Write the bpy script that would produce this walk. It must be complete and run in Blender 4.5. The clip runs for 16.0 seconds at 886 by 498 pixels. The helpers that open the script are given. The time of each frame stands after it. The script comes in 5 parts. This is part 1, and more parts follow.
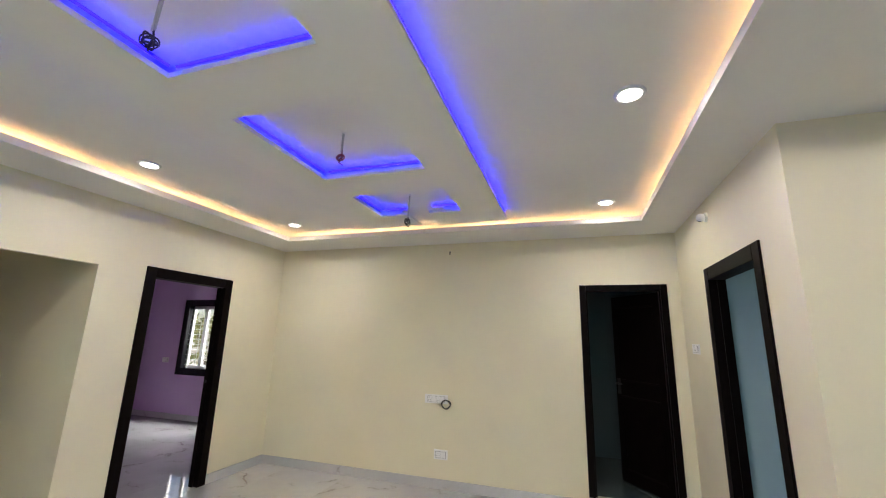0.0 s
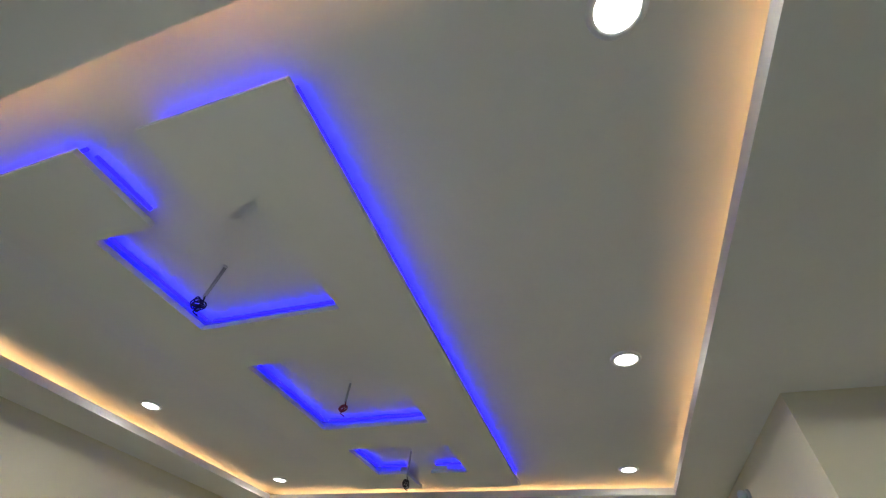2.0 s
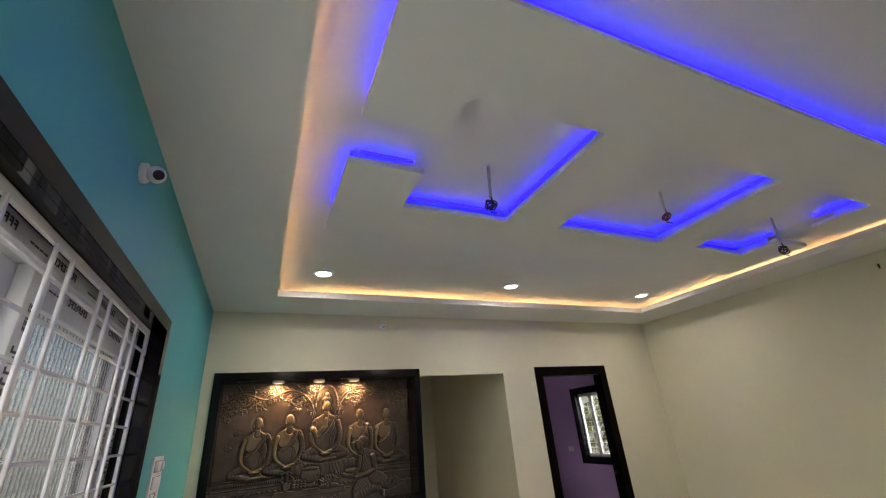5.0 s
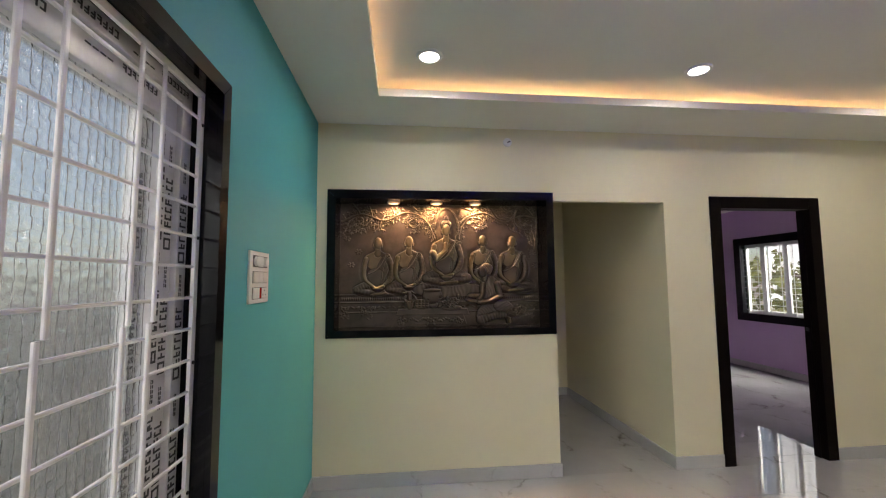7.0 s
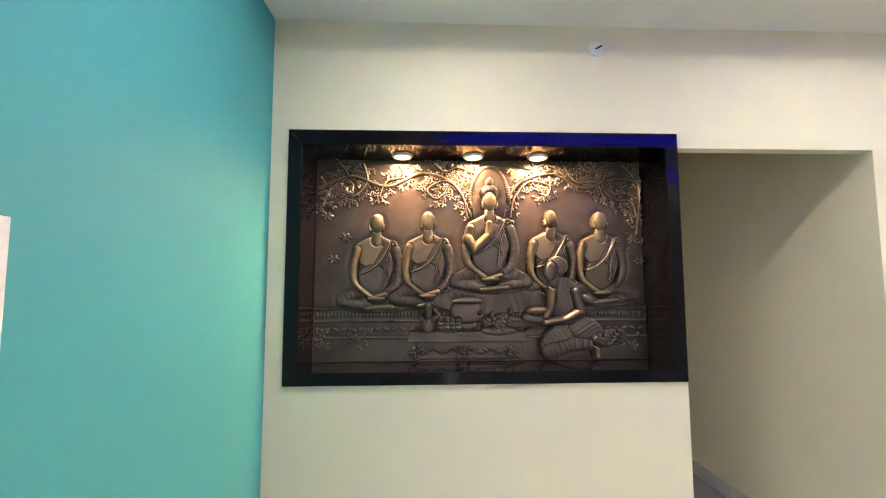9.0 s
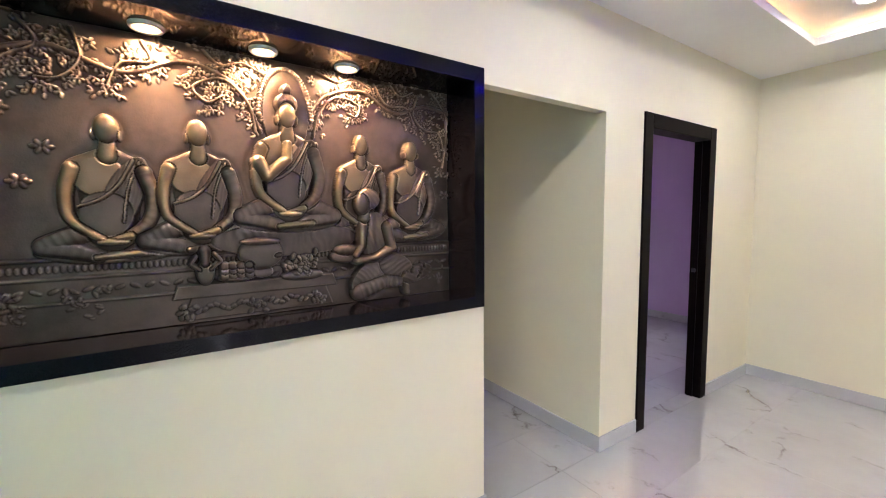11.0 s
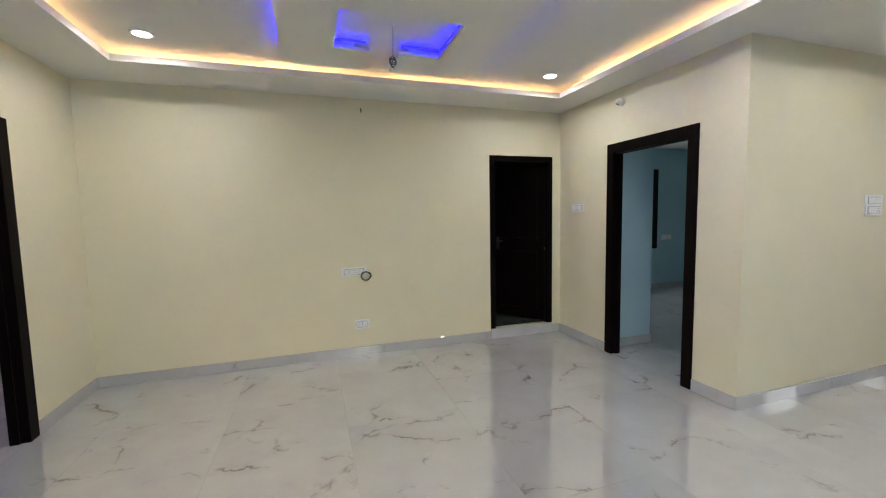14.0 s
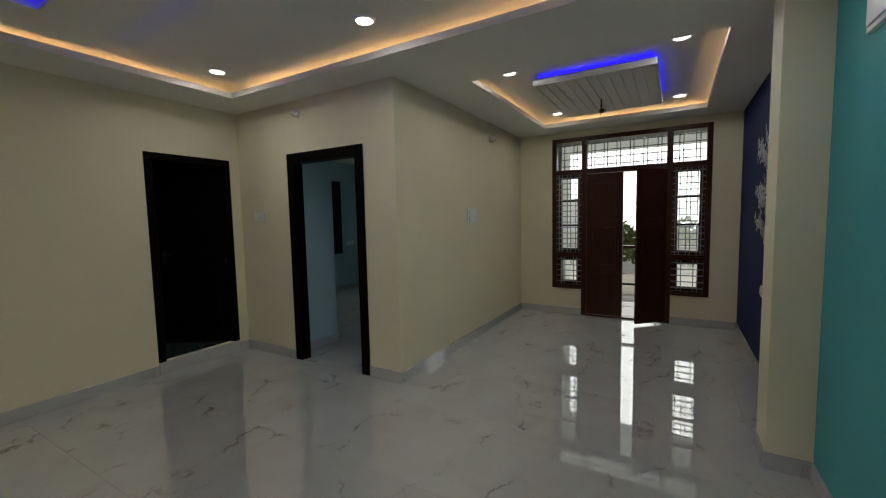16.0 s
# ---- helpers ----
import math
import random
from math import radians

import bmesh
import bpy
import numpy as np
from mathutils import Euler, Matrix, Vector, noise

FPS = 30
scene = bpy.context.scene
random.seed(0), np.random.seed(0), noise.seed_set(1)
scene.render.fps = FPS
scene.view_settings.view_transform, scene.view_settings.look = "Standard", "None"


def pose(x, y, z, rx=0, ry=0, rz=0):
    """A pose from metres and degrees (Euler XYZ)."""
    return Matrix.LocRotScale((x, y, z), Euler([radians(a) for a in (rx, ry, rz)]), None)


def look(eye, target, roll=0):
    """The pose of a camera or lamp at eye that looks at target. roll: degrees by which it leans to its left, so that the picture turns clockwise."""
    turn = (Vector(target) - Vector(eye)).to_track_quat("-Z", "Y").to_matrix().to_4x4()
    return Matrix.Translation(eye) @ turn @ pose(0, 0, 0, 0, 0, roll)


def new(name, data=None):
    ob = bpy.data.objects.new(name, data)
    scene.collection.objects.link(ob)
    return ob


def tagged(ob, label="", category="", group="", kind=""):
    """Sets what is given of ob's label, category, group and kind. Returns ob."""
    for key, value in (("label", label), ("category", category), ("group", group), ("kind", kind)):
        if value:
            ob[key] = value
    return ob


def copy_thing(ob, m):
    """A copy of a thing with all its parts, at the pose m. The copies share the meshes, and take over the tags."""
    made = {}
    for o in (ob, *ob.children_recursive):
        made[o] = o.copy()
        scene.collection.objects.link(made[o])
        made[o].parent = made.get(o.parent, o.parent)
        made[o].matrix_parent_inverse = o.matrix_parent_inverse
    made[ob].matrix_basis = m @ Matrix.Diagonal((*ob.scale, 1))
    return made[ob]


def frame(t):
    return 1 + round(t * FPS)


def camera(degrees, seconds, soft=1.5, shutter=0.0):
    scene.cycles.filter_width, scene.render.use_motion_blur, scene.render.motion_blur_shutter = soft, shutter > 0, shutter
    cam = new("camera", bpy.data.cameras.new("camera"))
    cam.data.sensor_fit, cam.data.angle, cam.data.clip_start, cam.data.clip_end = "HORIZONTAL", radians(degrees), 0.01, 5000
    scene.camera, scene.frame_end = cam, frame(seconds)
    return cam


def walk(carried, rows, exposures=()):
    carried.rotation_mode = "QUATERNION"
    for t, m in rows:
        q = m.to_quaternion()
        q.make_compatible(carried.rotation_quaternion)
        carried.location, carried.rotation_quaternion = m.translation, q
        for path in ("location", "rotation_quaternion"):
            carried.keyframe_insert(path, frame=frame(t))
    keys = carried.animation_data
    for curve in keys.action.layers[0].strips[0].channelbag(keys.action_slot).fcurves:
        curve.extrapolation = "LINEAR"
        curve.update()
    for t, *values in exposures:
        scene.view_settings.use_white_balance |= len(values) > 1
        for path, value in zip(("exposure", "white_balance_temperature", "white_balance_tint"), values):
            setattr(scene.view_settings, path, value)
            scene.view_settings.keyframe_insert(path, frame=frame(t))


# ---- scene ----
cam = camera(96.0, 16.0, soft=1.15)
PATH = [
    (0, (0.219, 0.159, 1.529), (-0.389, 2.014, 1.963), 1.5),
    (0.5, (0.211, 0.123, 1.554), (-0.381, 1.875, 2.316), 2.7),
    (1, (0.212, 0.1, 1.575), (-0.381, 1.724, 2.58), 3.6),
    (1.5, (0.228, 0.082, 1.605), (-0.333, 1.538, 2.857), 4.7),
    (2, (0.272, 0.081, 1.562), (-0.252, 1.367, 3.001), 5.8),
    (2.5, (0.231, 0.038, 1.623), (-0.332, 1.25, 3.111), 3.7),
    (3, (0.266, 0.027, 1.62), (-0.495, 1.091, 3.133), -2.6),
    (3.5, (0.317, 0.02, 1.631), (-0.634, 0.891, 3.16), -9.5),
    (4, (0.33, 0.042, 1.624), (-0.807, 0.815, 3.077), -10.8),
    (4.5, (0.294, 0.064, 1.625), (-1.123, 0.825, 2.814), -8.0),
    (5, (0.223, 0.083, 1.587), (-1.435, 0.851, 2.401), -4.8),
    (5.2, (0.207, 0.091, 1.57), (-1.509, 0.867, 2.244), -4.2),
    (7.3, (-0.683, 0.326, 1.431), (-2.679, 0.414, 1.516), -0.6),
    (7.5, (-0.805, 0.361, 1.439), (-2.804, 0.373, 1.515), -0.4),
    (8, (-1.134, 0.385, 1.44), (-3.127, 0.344, 1.604), 0.3),
    (8.2, (-1.279, 0.381, 1.456), (-3.268, 0.324, 1.653), -0.0),
    (10.5, (-2.102, 0.234, 1.464), (-3.951, 0.99, 1.37), 0.3),
    (11, (-2.013, 0.258, 1.448), (-3.675, 1.358, 1.288), -0.5),
    (11.5, (-1.937, 0.255, 1.442), (-3.223, 1.771, 1.226), -0.8),
    (12, (-1.878, 0.32, 1.484), (-2.831, 2.063, 1.256), -1.5),
    (12.5, (-1.76, 0.348, 1.432), (-2.281, 2.268, 1.231), -1.3),
    (13, (-1.74, 0.375, 1.446), (-1.881, 2.361, 1.261), -1.1),
    (13.5, (-1.702, 0.392, 1.44), (-1.469, 2.371, 1.268), -1.0),
    (14, (-1.624, 0.384, 1.433), (-1.005, 2.278, 1.266), -1.1),
    (14.5, (-1.632, 0.401, 1.458), (-0.602, 2.106, 1.281), -0.9),
    (15, (-1.581, 0.374, 1.419), (-0.213, 1.824, 1.265), -1.6),
    (15.5, (-1.554, 0.34, 1.418), (0.051, 1.524, 1.275), -1.2),
    (16, (-1.526, 0.318, 1.435), (0.196, 1.323, 1.278), -1.2),
]
walk(cam, [(t, look(eye, target, roll)) for t, eye, target, roll in PATH],
     exposures=[(0.0, 0.28, 6500, 12), (0.5, 0.05, 6500, 9), (1.0, -0.1, 6500, 7), (2.0, -0.62, 6500, 5), (3.0, -0.75, 6600, 5), (4.0, -0.3, 6650, 7), (5.0, -0.45, 6700, 10), (7.5, -0.05, 6800, 12), (8.2, 0.65, 6500, 6),
                (10.5, 0.85, 6200, 22), (11.5, 0.75, 6000, 12), (12.5, 0.95, 6000, 8), (13.0, 0.42, 6150, 5), (13.5, 0.45, 6200, 6), (14.0, 0.18, 6300, 8), (14.5, -0.28, 6400, 8), (15.0, -1.2, 6500, 4), (16.0, -1.25, 6600, 3)])

# ---------- world, sun, daylight ----------
world = bpy.data.worlds.new("sky")
scene.world = world
world.use_nodes = True
wn = world.node_tree.nodes
sky = wn.new("ShaderNodeTexSky")
sky.sky_type = "NISHITA"
sky.sun_disc = False
sky.sun_elevation = radians(47)
sky.sun_rotation = radians(84)
wn["Background"].inputs["Strength"].default_value = 0.12
world.node_tree.links.new(sky.outputs[0], wn["Background"].inputs[0])

sun_data = bpy.data.lights.new("sun", "SUN")
sun_data.energy, sun_data.angle, sun_data.color = 4.0, radians(0.5), (1.0, 0.95, 0.87)
sun = new("sun", sun_data)
sun.matrix_world = look((40, 4, 43.2), (0, 0, 0))


def window_light(name, at, target, w, h, watts, color=(0.97, 0.98, 0.92)):
    """An area lamp standing in for the sky's light at a window."""
    d = bpy.data.lights.new(name, "AREA")
    d.shape, d.size, d.size_y, d.energy, d.color = "RECTANGLE", w, h, watts, color
    o = new(name, d)
    o.matrix_world = look(at, target)
    return o


window_light("daylight_south", (-0.56, -0.432, 1.40), (-0.56, 2.0, 0.9), 0.60, 1.30, 7)
window_light("daylight_entrance", (4.62, 0.9, 1.45), (0.0, 1.0, 1.2), 1.8, 2.0, 8)
# added lamp outside, out of sight above the window, to brighten the lilac room
window_light("daylight_bedroom", (-6.06, 6.35, 2.45), (-5.7, 4.4, 0.2), 1.1, 0.7, 260)
window_light("daylight_blue_room", (3.73, 6.32, 1.47), (3.73, 3.0, 1.0), 1.2, 1.2, 9)

# ---------- materials ----------


def material(name):
    m = bpy.data.materials.new(name)
    m.use_nodes = True
    return m, m.node_tree.nodes, m.node_tree.links, m.node_tree.nodes["Principled BSDF"]


def node(nodes, kind, **values):
    n = nodes.new(kind)
    for key, value in values.items():
        n.inputs[key.replace("_", " ")].default_value = value
    return n


def mix_color(nodes, links, fac, a, b, blend="MIX"):
    n = nodes.new("ShaderNodeMix")
    n.data_type, n.blend_type = "RGBA", blend
    for slot, value in ((0, fac), (6, a), (7, b)):
        if isinstance(value, (int, float)):
            n.inputs[slot].default_value = value
        elif isinstance(value, tuple):
            n.inputs[slot].default_value = (*value, 1)
        else:
            links.new(value, n.inputs[slot])
    return n.outputs[2]


def ramp(nodes, links, source, lo, hi):
    n = nodes.new("ShaderNodeMapRange")
    links.new(source, n.inputs[0])
    n.inputs[1].default_value, n.inputs[2].default_value = lo, hi
    return n.outputs[0]


def paint(name, color, rough=0.55, bump=0.08, vary=0.025, spec=0.4):
    """Rolled wall paint: soft large patches, fine roller stipple."""
    m, nodes, links, p = material(name)
    co = nodes.new("ShaderNodeTexCoord")
    big = node(nodes, "ShaderNodeTexNoise", Scale=1.3, Detail=5.0, Roughness=0.6)
    fine = node(nodes, "ShaderNodeTexNoise", Scale=220.0, Detail=3.0)
    mid = node(nodes, "ShaderNodeTexNoise", Scale=14.0, Detail=6.0)
    for n in (big, fine, mid):
        links.new(co.outputs["Object"], n.inputs["Vector"])
    dark = tuple(c * (1 - 2 * vary) for c in color)
    lite = tuple(min(1, c * (1 + vary)) for c in color)
    col = mix_color(nodes, links, ramp(nodes, links, big.outputs[0], 0.3, 0.7), dark, lite)
    col = mix_color(nodes, links, ramp(nodes, links, mid.outputs[0], 0.62, 0.9), col, tuple(c * 0.95 for c in color))
    links.new(col, p.inputs["Base Color"])
    p.inputs["Roughness"].default_value = rough
    p.inputs["Specular IOR Level"].default_value = spec
    b = node(nodes, "ShaderNodeBump", Strength=bump, Distance=0.004)
    add = nodes.new("ShaderNodeMath")
    links.new(fine.outputs[0], add.inputs[0])
    links.new(mid.outputs[0], add.inputs[1])
    links.new(add.outputs[0], b.inputs["Height"])
    links.new(b.outputs[0], p.inputs["Normal"])
    return m


def plain(name, color, rough=0.4, metal=0.0, vary=0.1, scale=30.0, bump=0.0, spec=0.5):
    m, nodes, links, p = material(name)
    co = nodes.new("ShaderNodeTexCoord")
    n = node(nodes, "ShaderNodeTexNoise", Scale=scale, Detail=6.0, Roughness=0.65)
    links.new(co.outputs["Object"], n.inputs["Vector"])
    col = mix_color(nodes, links, ramp(nodes, links, n.outputs[0], 0.3, 0.7), tuple(c * (1 - vary) for c in color), tuple(min(1, c * (1 + vary)) for c in color))
    links.new(col, p.inputs["Base Color"])
    r = nodes.new("ShaderNodeMapRange")
    links.new(n.outputs[0], r.inputs[0])
    r.inputs[3].default_value, r.inputs[4].default_value = max(0.02, rough * 0.8), min(1, rough * 1.2)
    links.new(r.outputs[0], p.inputs["Roughness"])
    p.inputs["Metallic"].default_value = metal
    p.inputs["Specular IOR Level"].default_value = spec
    if bump:
        b = node(nodes, "ShaderNodeBump", Strength=bump, Distance=0.003)
        links.new(n.outputs[0], b.inputs["Height"])
        links.new(b.outputs[0], p.inputs["Normal"])
    return m


def marble(name, base, vein, rough=0.045, amount=1.0, ior=2.7):
    """Polished vitrified tile: pale grey clouds and broken brown-grey veins."""
    m, nodes, links, p = material(name)
    geo = nodes.new("ShaderNodeNewGeometry")
    info = nodes.new("ShaderNodeObjectInfo")
    mul = nodes.new("ShaderNodeVectorMath")
    mul.operation = "SCALE"
    mul.inputs["Scale"].default_value = 37.0
    comb = nodes.new("ShaderNodeCombineXYZ")
    links.new(info.outputs["Random"], comb.inputs[0])
    links.new(info.outputs["Random"], comb.inputs[2])
    links.new(comb.outputs[0], mul.inputs[0])
    pos = nodes.new("ShaderNodeVectorMath")
    links.new(geo.outputs["Position"], pos.inputs[0])
    links.new(mul.outputs[0], pos.inputs[1])
    warp = node(nodes, "ShaderNodeTexNoise", Scale=2.2, Detail=8.0, Roughness=0.62)
    links.new(pos.outputs[0], warp.inputs["Vector"])
    wv = nodes.new("ShaderNodeVectorMath")
    wv.operation = "MULTIPLY_ADD"
    links.new(warp.outputs["Color"], wv.inputs[0])
    wv.inputs[1].default_value = (0.5, 0.5, 0.5)
    links.new(pos.outputs[0], wv.inputs[2])
    vor = node(nodes, "ShaderNodeTexVoronoi", Scale=1.35)
    vor.feature = "DISTANCE_TO_EDGE"
    lay = nodes.new("ShaderNodeMapping")
    lay.inputs["Rotation"].default_value = (0, 0, radians(33))
    lay.inputs["Scale"].default_value = (0.75, 1.5, 1.0)
    links.new(wv.outputs[0], lay.inputs["Vector"])
    links.new(lay.outputs[0], vor.inputs["Vector"])
    line = ramp(nodes, links, vor.outputs["Distance"], 0.02, 0.0)
    mask = node(nodes, "ShaderNodeTexNoise", Scale=3.1, Detail=4.0, Roughness=0.6)
    links.new(pos.outputs[0], mask.inputs["Vector"])
    mk = ramp(nodes, links, mask.outputs[0], 0.50, 0.70)
    mm = nodes.new("ShaderNodeMath")
    mm.operation = "MULTIPLY"
    links.new(line, mm.inputs[0])
    links.new(mk, mm.inputs[1])
    m2 = nodes.new("ShaderNodeMath")
    m2.operation = "MULTIPLY"
    links.new(mm.outputs[0], m2.inputs[0])
    m2.inputs[1].default_value = amount
    halo = ramp(nodes, links, vor.outputs["Distance"], 0.16, 0.0)
    mh = nodes.new("ShaderNodeMath")
    mh.operation = "MULTIPLY"
    links.new(halo, mh.inputs[0])
    links.new(mk, mh.inputs[1])
    cloud = node(nodes, "ShaderNodeTexNoise", Scale=1.6, Detail=7.0, Roughness=0.6)
    links.new(pos.outputs[0], cloud.inputs["Vector"])
    col = mix_color(nodes, links, ramp(nodes, links, cloud.outputs[0], 0.3, 0.7), tuple(c * 0.9 for c in base), tuple(min(1, c * 1.06) for c in base))
    mh2 = nodes.new("ShaderNodeMath")
    mh2.operation = "MULTIPLY"
    links.new(mh.outputs[0], mh2.inputs[0])
    mh2.inputs[1].default_value = 0.22
    col = mix_color(nodes, links, mh2.outputs[0], col, tuple(v * 1.5 for v in vein))
    col = mix_color(nodes, links, m2.outputs[0], col, vein)
    links.new(col, p.inputs["Base Color"])
    r = nodes.new("ShaderNodeMapRange")
    links.new(cloud.outputs[0], r.inputs[0])
    r.inputs[3].default_value, r.inputs[4].default_value = rough * 0.7, rough * 1.5
    links.new(r.outputs[0], p.inputs["Roughness"])
    p.inputs["IOR"].default_value = ior
    return m


def wood(name, color, rough=0.35, coat=0.0, contrast=0.35, spec=0.2):
    """Stained timber with upright grain."""
    m, nodes, links, p = material(name)
    co = nodes.new("ShaderNodeTexCoord")
    mp = nodes.new("ShaderNodeMapping")
    mp.inputs["Scale"].default_value = (40, 40, 2.5)
    links.new(co.outputs["Object"], mp.inputs["Vector"])
    n = node(nodes, "ShaderNodeTexNoise", Scale=1.0, Detail=8.0, Roughness=0.7)
    links.new(mp.outputs[0], n.inputs["Vector"])
    col = mix_color(nodes, links, ramp(nodes, links, n.outputs[0], 0.3, 0.7), tuple(c * (1 - contrast) for c in color), tuple(c * (1 + contrast) for c in color))
    links.new(col, p.inputs["Base Color"])
    p.inputs["Roughness"].default_value = rough
    p.inputs["Coat Weight"].default_value = coat
    p.inputs["Specular IOR Level"].default_value = spec
    p.inputs["Coat Roughness"].default_value = 0.1
    b = node(nodes, "ShaderNodeBump", Strength=0.12, Distance=0.002)
    links.new(n.outputs[0], b.inputs["Height"])
    links.new(b.outputs[0], p.inputs["Normal"])
    return m


def glowing(name, color, strength):
    m, nodes, links, p = material(name)
    p.inputs["Base Color"].default_value = (*color, 1)
    p.inputs["Emission Color"].default_value = (*color, 1)
    p.inputs["Emission Strength"].default_value = strength
    return m


def glass(name, rough=0.0, color=(1, 1, 1), bump=0.0):
    m, nodes, links, p = material(name)
    p.inputs["Base Color"].default_value = (*color, 1)
    p.inputs["Transmission Weight"].default_value = 1.0
    p.inputs["Roughness"].default_value = rough
    p.inputs["IOR"].default_value = 1.45
    if bump:
        co = nodes.new("ShaderNodeTexCoord")
        v = node(nodes, "ShaderNodeTexVoronoi", Scale=38.0, Randomness=0.25)
        links.new(co.outputs["Object"], v.inputs["Vector"])
        b = node(nodes, "ShaderNodeBump", Strength=bump, Distance=0.006)
        links.new(v.outputs["Distance"], b.inputs["Height"])
        links.new(b.outputs[0], p.inputs["Normal"])
    return m


CREAM = paint("cream_wall_paint", (0.745, 0.695, 0.505))
WHITE_CEIL = paint("white_ceiling_paint", (0.80, 0.79, 0.755), rough=0.6, vary=0.02)
TEAL = paint("teal_wall_paint", (0.075, 0.36, 0.39), rough=0.6, spec=0.25)
PURPLE = paint("lilac_wall_paint", (0.54, 0.37, 0.60), rough=0.5)
AQUA = paint("pale_blue_wall_paint", (0.42, 0.58, 0.64), rough=0.5)
NAVY = paint("navy_wall_paint", (0.006, 0.011, 0.075), rough=0.6, spec=0.12)
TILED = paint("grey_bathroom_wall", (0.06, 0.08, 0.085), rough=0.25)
OUTWALL = paint("outside_plaster", (0.72, 0.72, 0.70), rough=0.8)
GREYWALL = paint("dark_grey_plaster", (0.24, 0.24, 0.23), rough=0.9, vary=0.1)
MARBLE = marble("polished_marble_tile", (0.47, 0.47, 0.48), (0.12, 0.10, 0.085), rough=0.014, amount=1.0, ior=3.3)
SKIRT = marble("marble_skirting", (0.50, 0.50, 0.50), (0.24, 0.21, 0.19), rough=0.04, amount=0.7, ior=1.6)
GROUT = plain("grey_grout", (0.38, 0.38, 0.38), 0.5)
DARKWOOD = wood("dark_stained_wood", (0.0042, 0.0025, 0.0022), 0.42, 0.0, spec=0.06)
REDWOOD = wood("red_brown_teak", (0.042, 0.011, 0.005), 0.34, 0.1)
GRANITE = plain("black_granite", (0.0045, 0.0045, 0.006), 0.10, vary=0.6, scale=400.0, spec=0.2)
WHITEPLASTIC = plain("white_plastic", (0.80, 0.80, 0.78), 0.3, vary=0.03)
GAPSHADE = plain("module_gap_shade", (0.09, 0.09, 0.09), 0.35, vary=0.04)
BLACKPLASTIC = plain("black_plastic", (0.012, 0.012, 0.012), 0.35)
REDPLASTIC = plain("red_plastic", (0.5, 0.015, 0.012), 0.25)
GRILLPAINT = plain("white_grille_enamel", (0.74, 0.74, 0.75), 0.32, vary=0.05)
# pale bars coloured darker, as their silhouette against the bright sky
GRILLE_BACKLIT = plain("backlit_grille_enamel", (0.26, 0.27, 0.28), 0.35, vary=0.08)
UPVC = plain("white_window_profile", (0.78, 0.78, 0.78), 0.35, vary=0.05, scale=8)
FILM = plain("grey_protective_film", (0.56, 0.56, 0.57), 0.3, vary=0.15, scale=12)
INK = plain("black_print", (0.02, 0.02, 0.022), 0.5)
IRON = plain("dark_iron", (0.03, 0.03, 0.032), 0.45, 0.6)
STEEL = plain("brushed_steel", (0.6, 0.6, 0.6), 0.28, 1.0)
WIRE_WHITE = plain("white_flex", (0.55, 0.55, 0.53), 0.5)
WIRE_DARK = plain("dark_flex", (0.02, 0.016, 0.014), 0.5)
WIRE_RED = plain("red_flex", (0.25, 0.02, 0.02), 0.5)
GLASS = glass("clear_glass")
FROST = glass("patterned_frosted_glass", 0.19, (0.93, 0.95, 0.95), 0.8)
AMBER = glowing("amber_led", (1.0, 0.57, 0.25), 52.0)
BLUE = glowing("blue_led", (0.006, 0.003, 1.0), 11.0)
LAMPWHITE = glowing("white_lamp_lens", (1.0, 0.97, 0.92), 12.0)
LAMPWARM = glowing("warm_lamp_lens", (1.0, 0.58, 0.27), 5.0)

# ---------- mesh helpers ----------


def box(bm, x0, x1, y0, y1, z0, z1, bevel=0.0, segments=2):
    vs = [bm.verts.new((x, y, z)) for x in (x0, x1) for y in (y0, y1) for z in (z0, z1)]
    fs = [bm.faces.new([vs[i] for i in q]) for q in ((0, 1, 3, 2), (4, 6, 7, 5), (0, 4, 5, 1), (2, 3, 7, 6), (0, 2, 6, 4), (1, 5, 7, 3))]
    if bevel:
        es = {e for f in fs for e in f.edges}
        bmesh.ops.bevel(bm, geom=list(es), offset=bevel, segments=segments, affect="EDGES", profile=0.6)


def tube(bm, pts, r, n=8, closed=False):
    pts = [Vector(p) for p in pts]
    rings = []
    up = Vector((0.3, 0.2, 1)).normalized()
    count = len(pts)
    for i, p in enumerate(pts):
        a = pts[(i - 1) % count] if closed or i else p
        b = pts[(i + 1) % count] if closed or i < count - 1 else p
        d = (b - a).normalized()
        s = d.cross(up)
        if s.length < 1e-3:
            s = d.cross(Vector((1, 0, 0)))
        s.normalize()
        u = s.cross(d)
        rings.append([bm.verts.new(p + r * (math.cos(2 * math.pi * k / n) * s + math.sin(2 * math.pi * k / n) * u)) for k in range(n)])
    for i in range(count if closed else count - 1):
        a, b = rings[i], rings[(i + 1) % count]
        for k in range(n):
            bm.faces.new((a[k], a[(k + 1) % n], b[(k + 1) % n], b[k]))
    if not closed:
        bm.faces.new(rings[0][::-1])
        bm.faces.new(rings[-1])


def lathe(bm, profile, n=28, cap=True):
    """profile: (radius, z) pairs, turned round z."""
    rings = [[bm.verts.new((r * math.cos(2 * math.pi * k / n), r * math.sin(2 * math.pi * k / n), z)) for k in range(n)] for r, z in profile]
    for a, b in zip(rings, rings[1:]):
        for k in range(n):
            bm.faces.new((a[k], a[(k + 1) % n], b[(k + 1) % n], b[k]))
    if cap:
        bm.faces.new(rings[0][::-1])
        bm.faces.new(rings[-1])


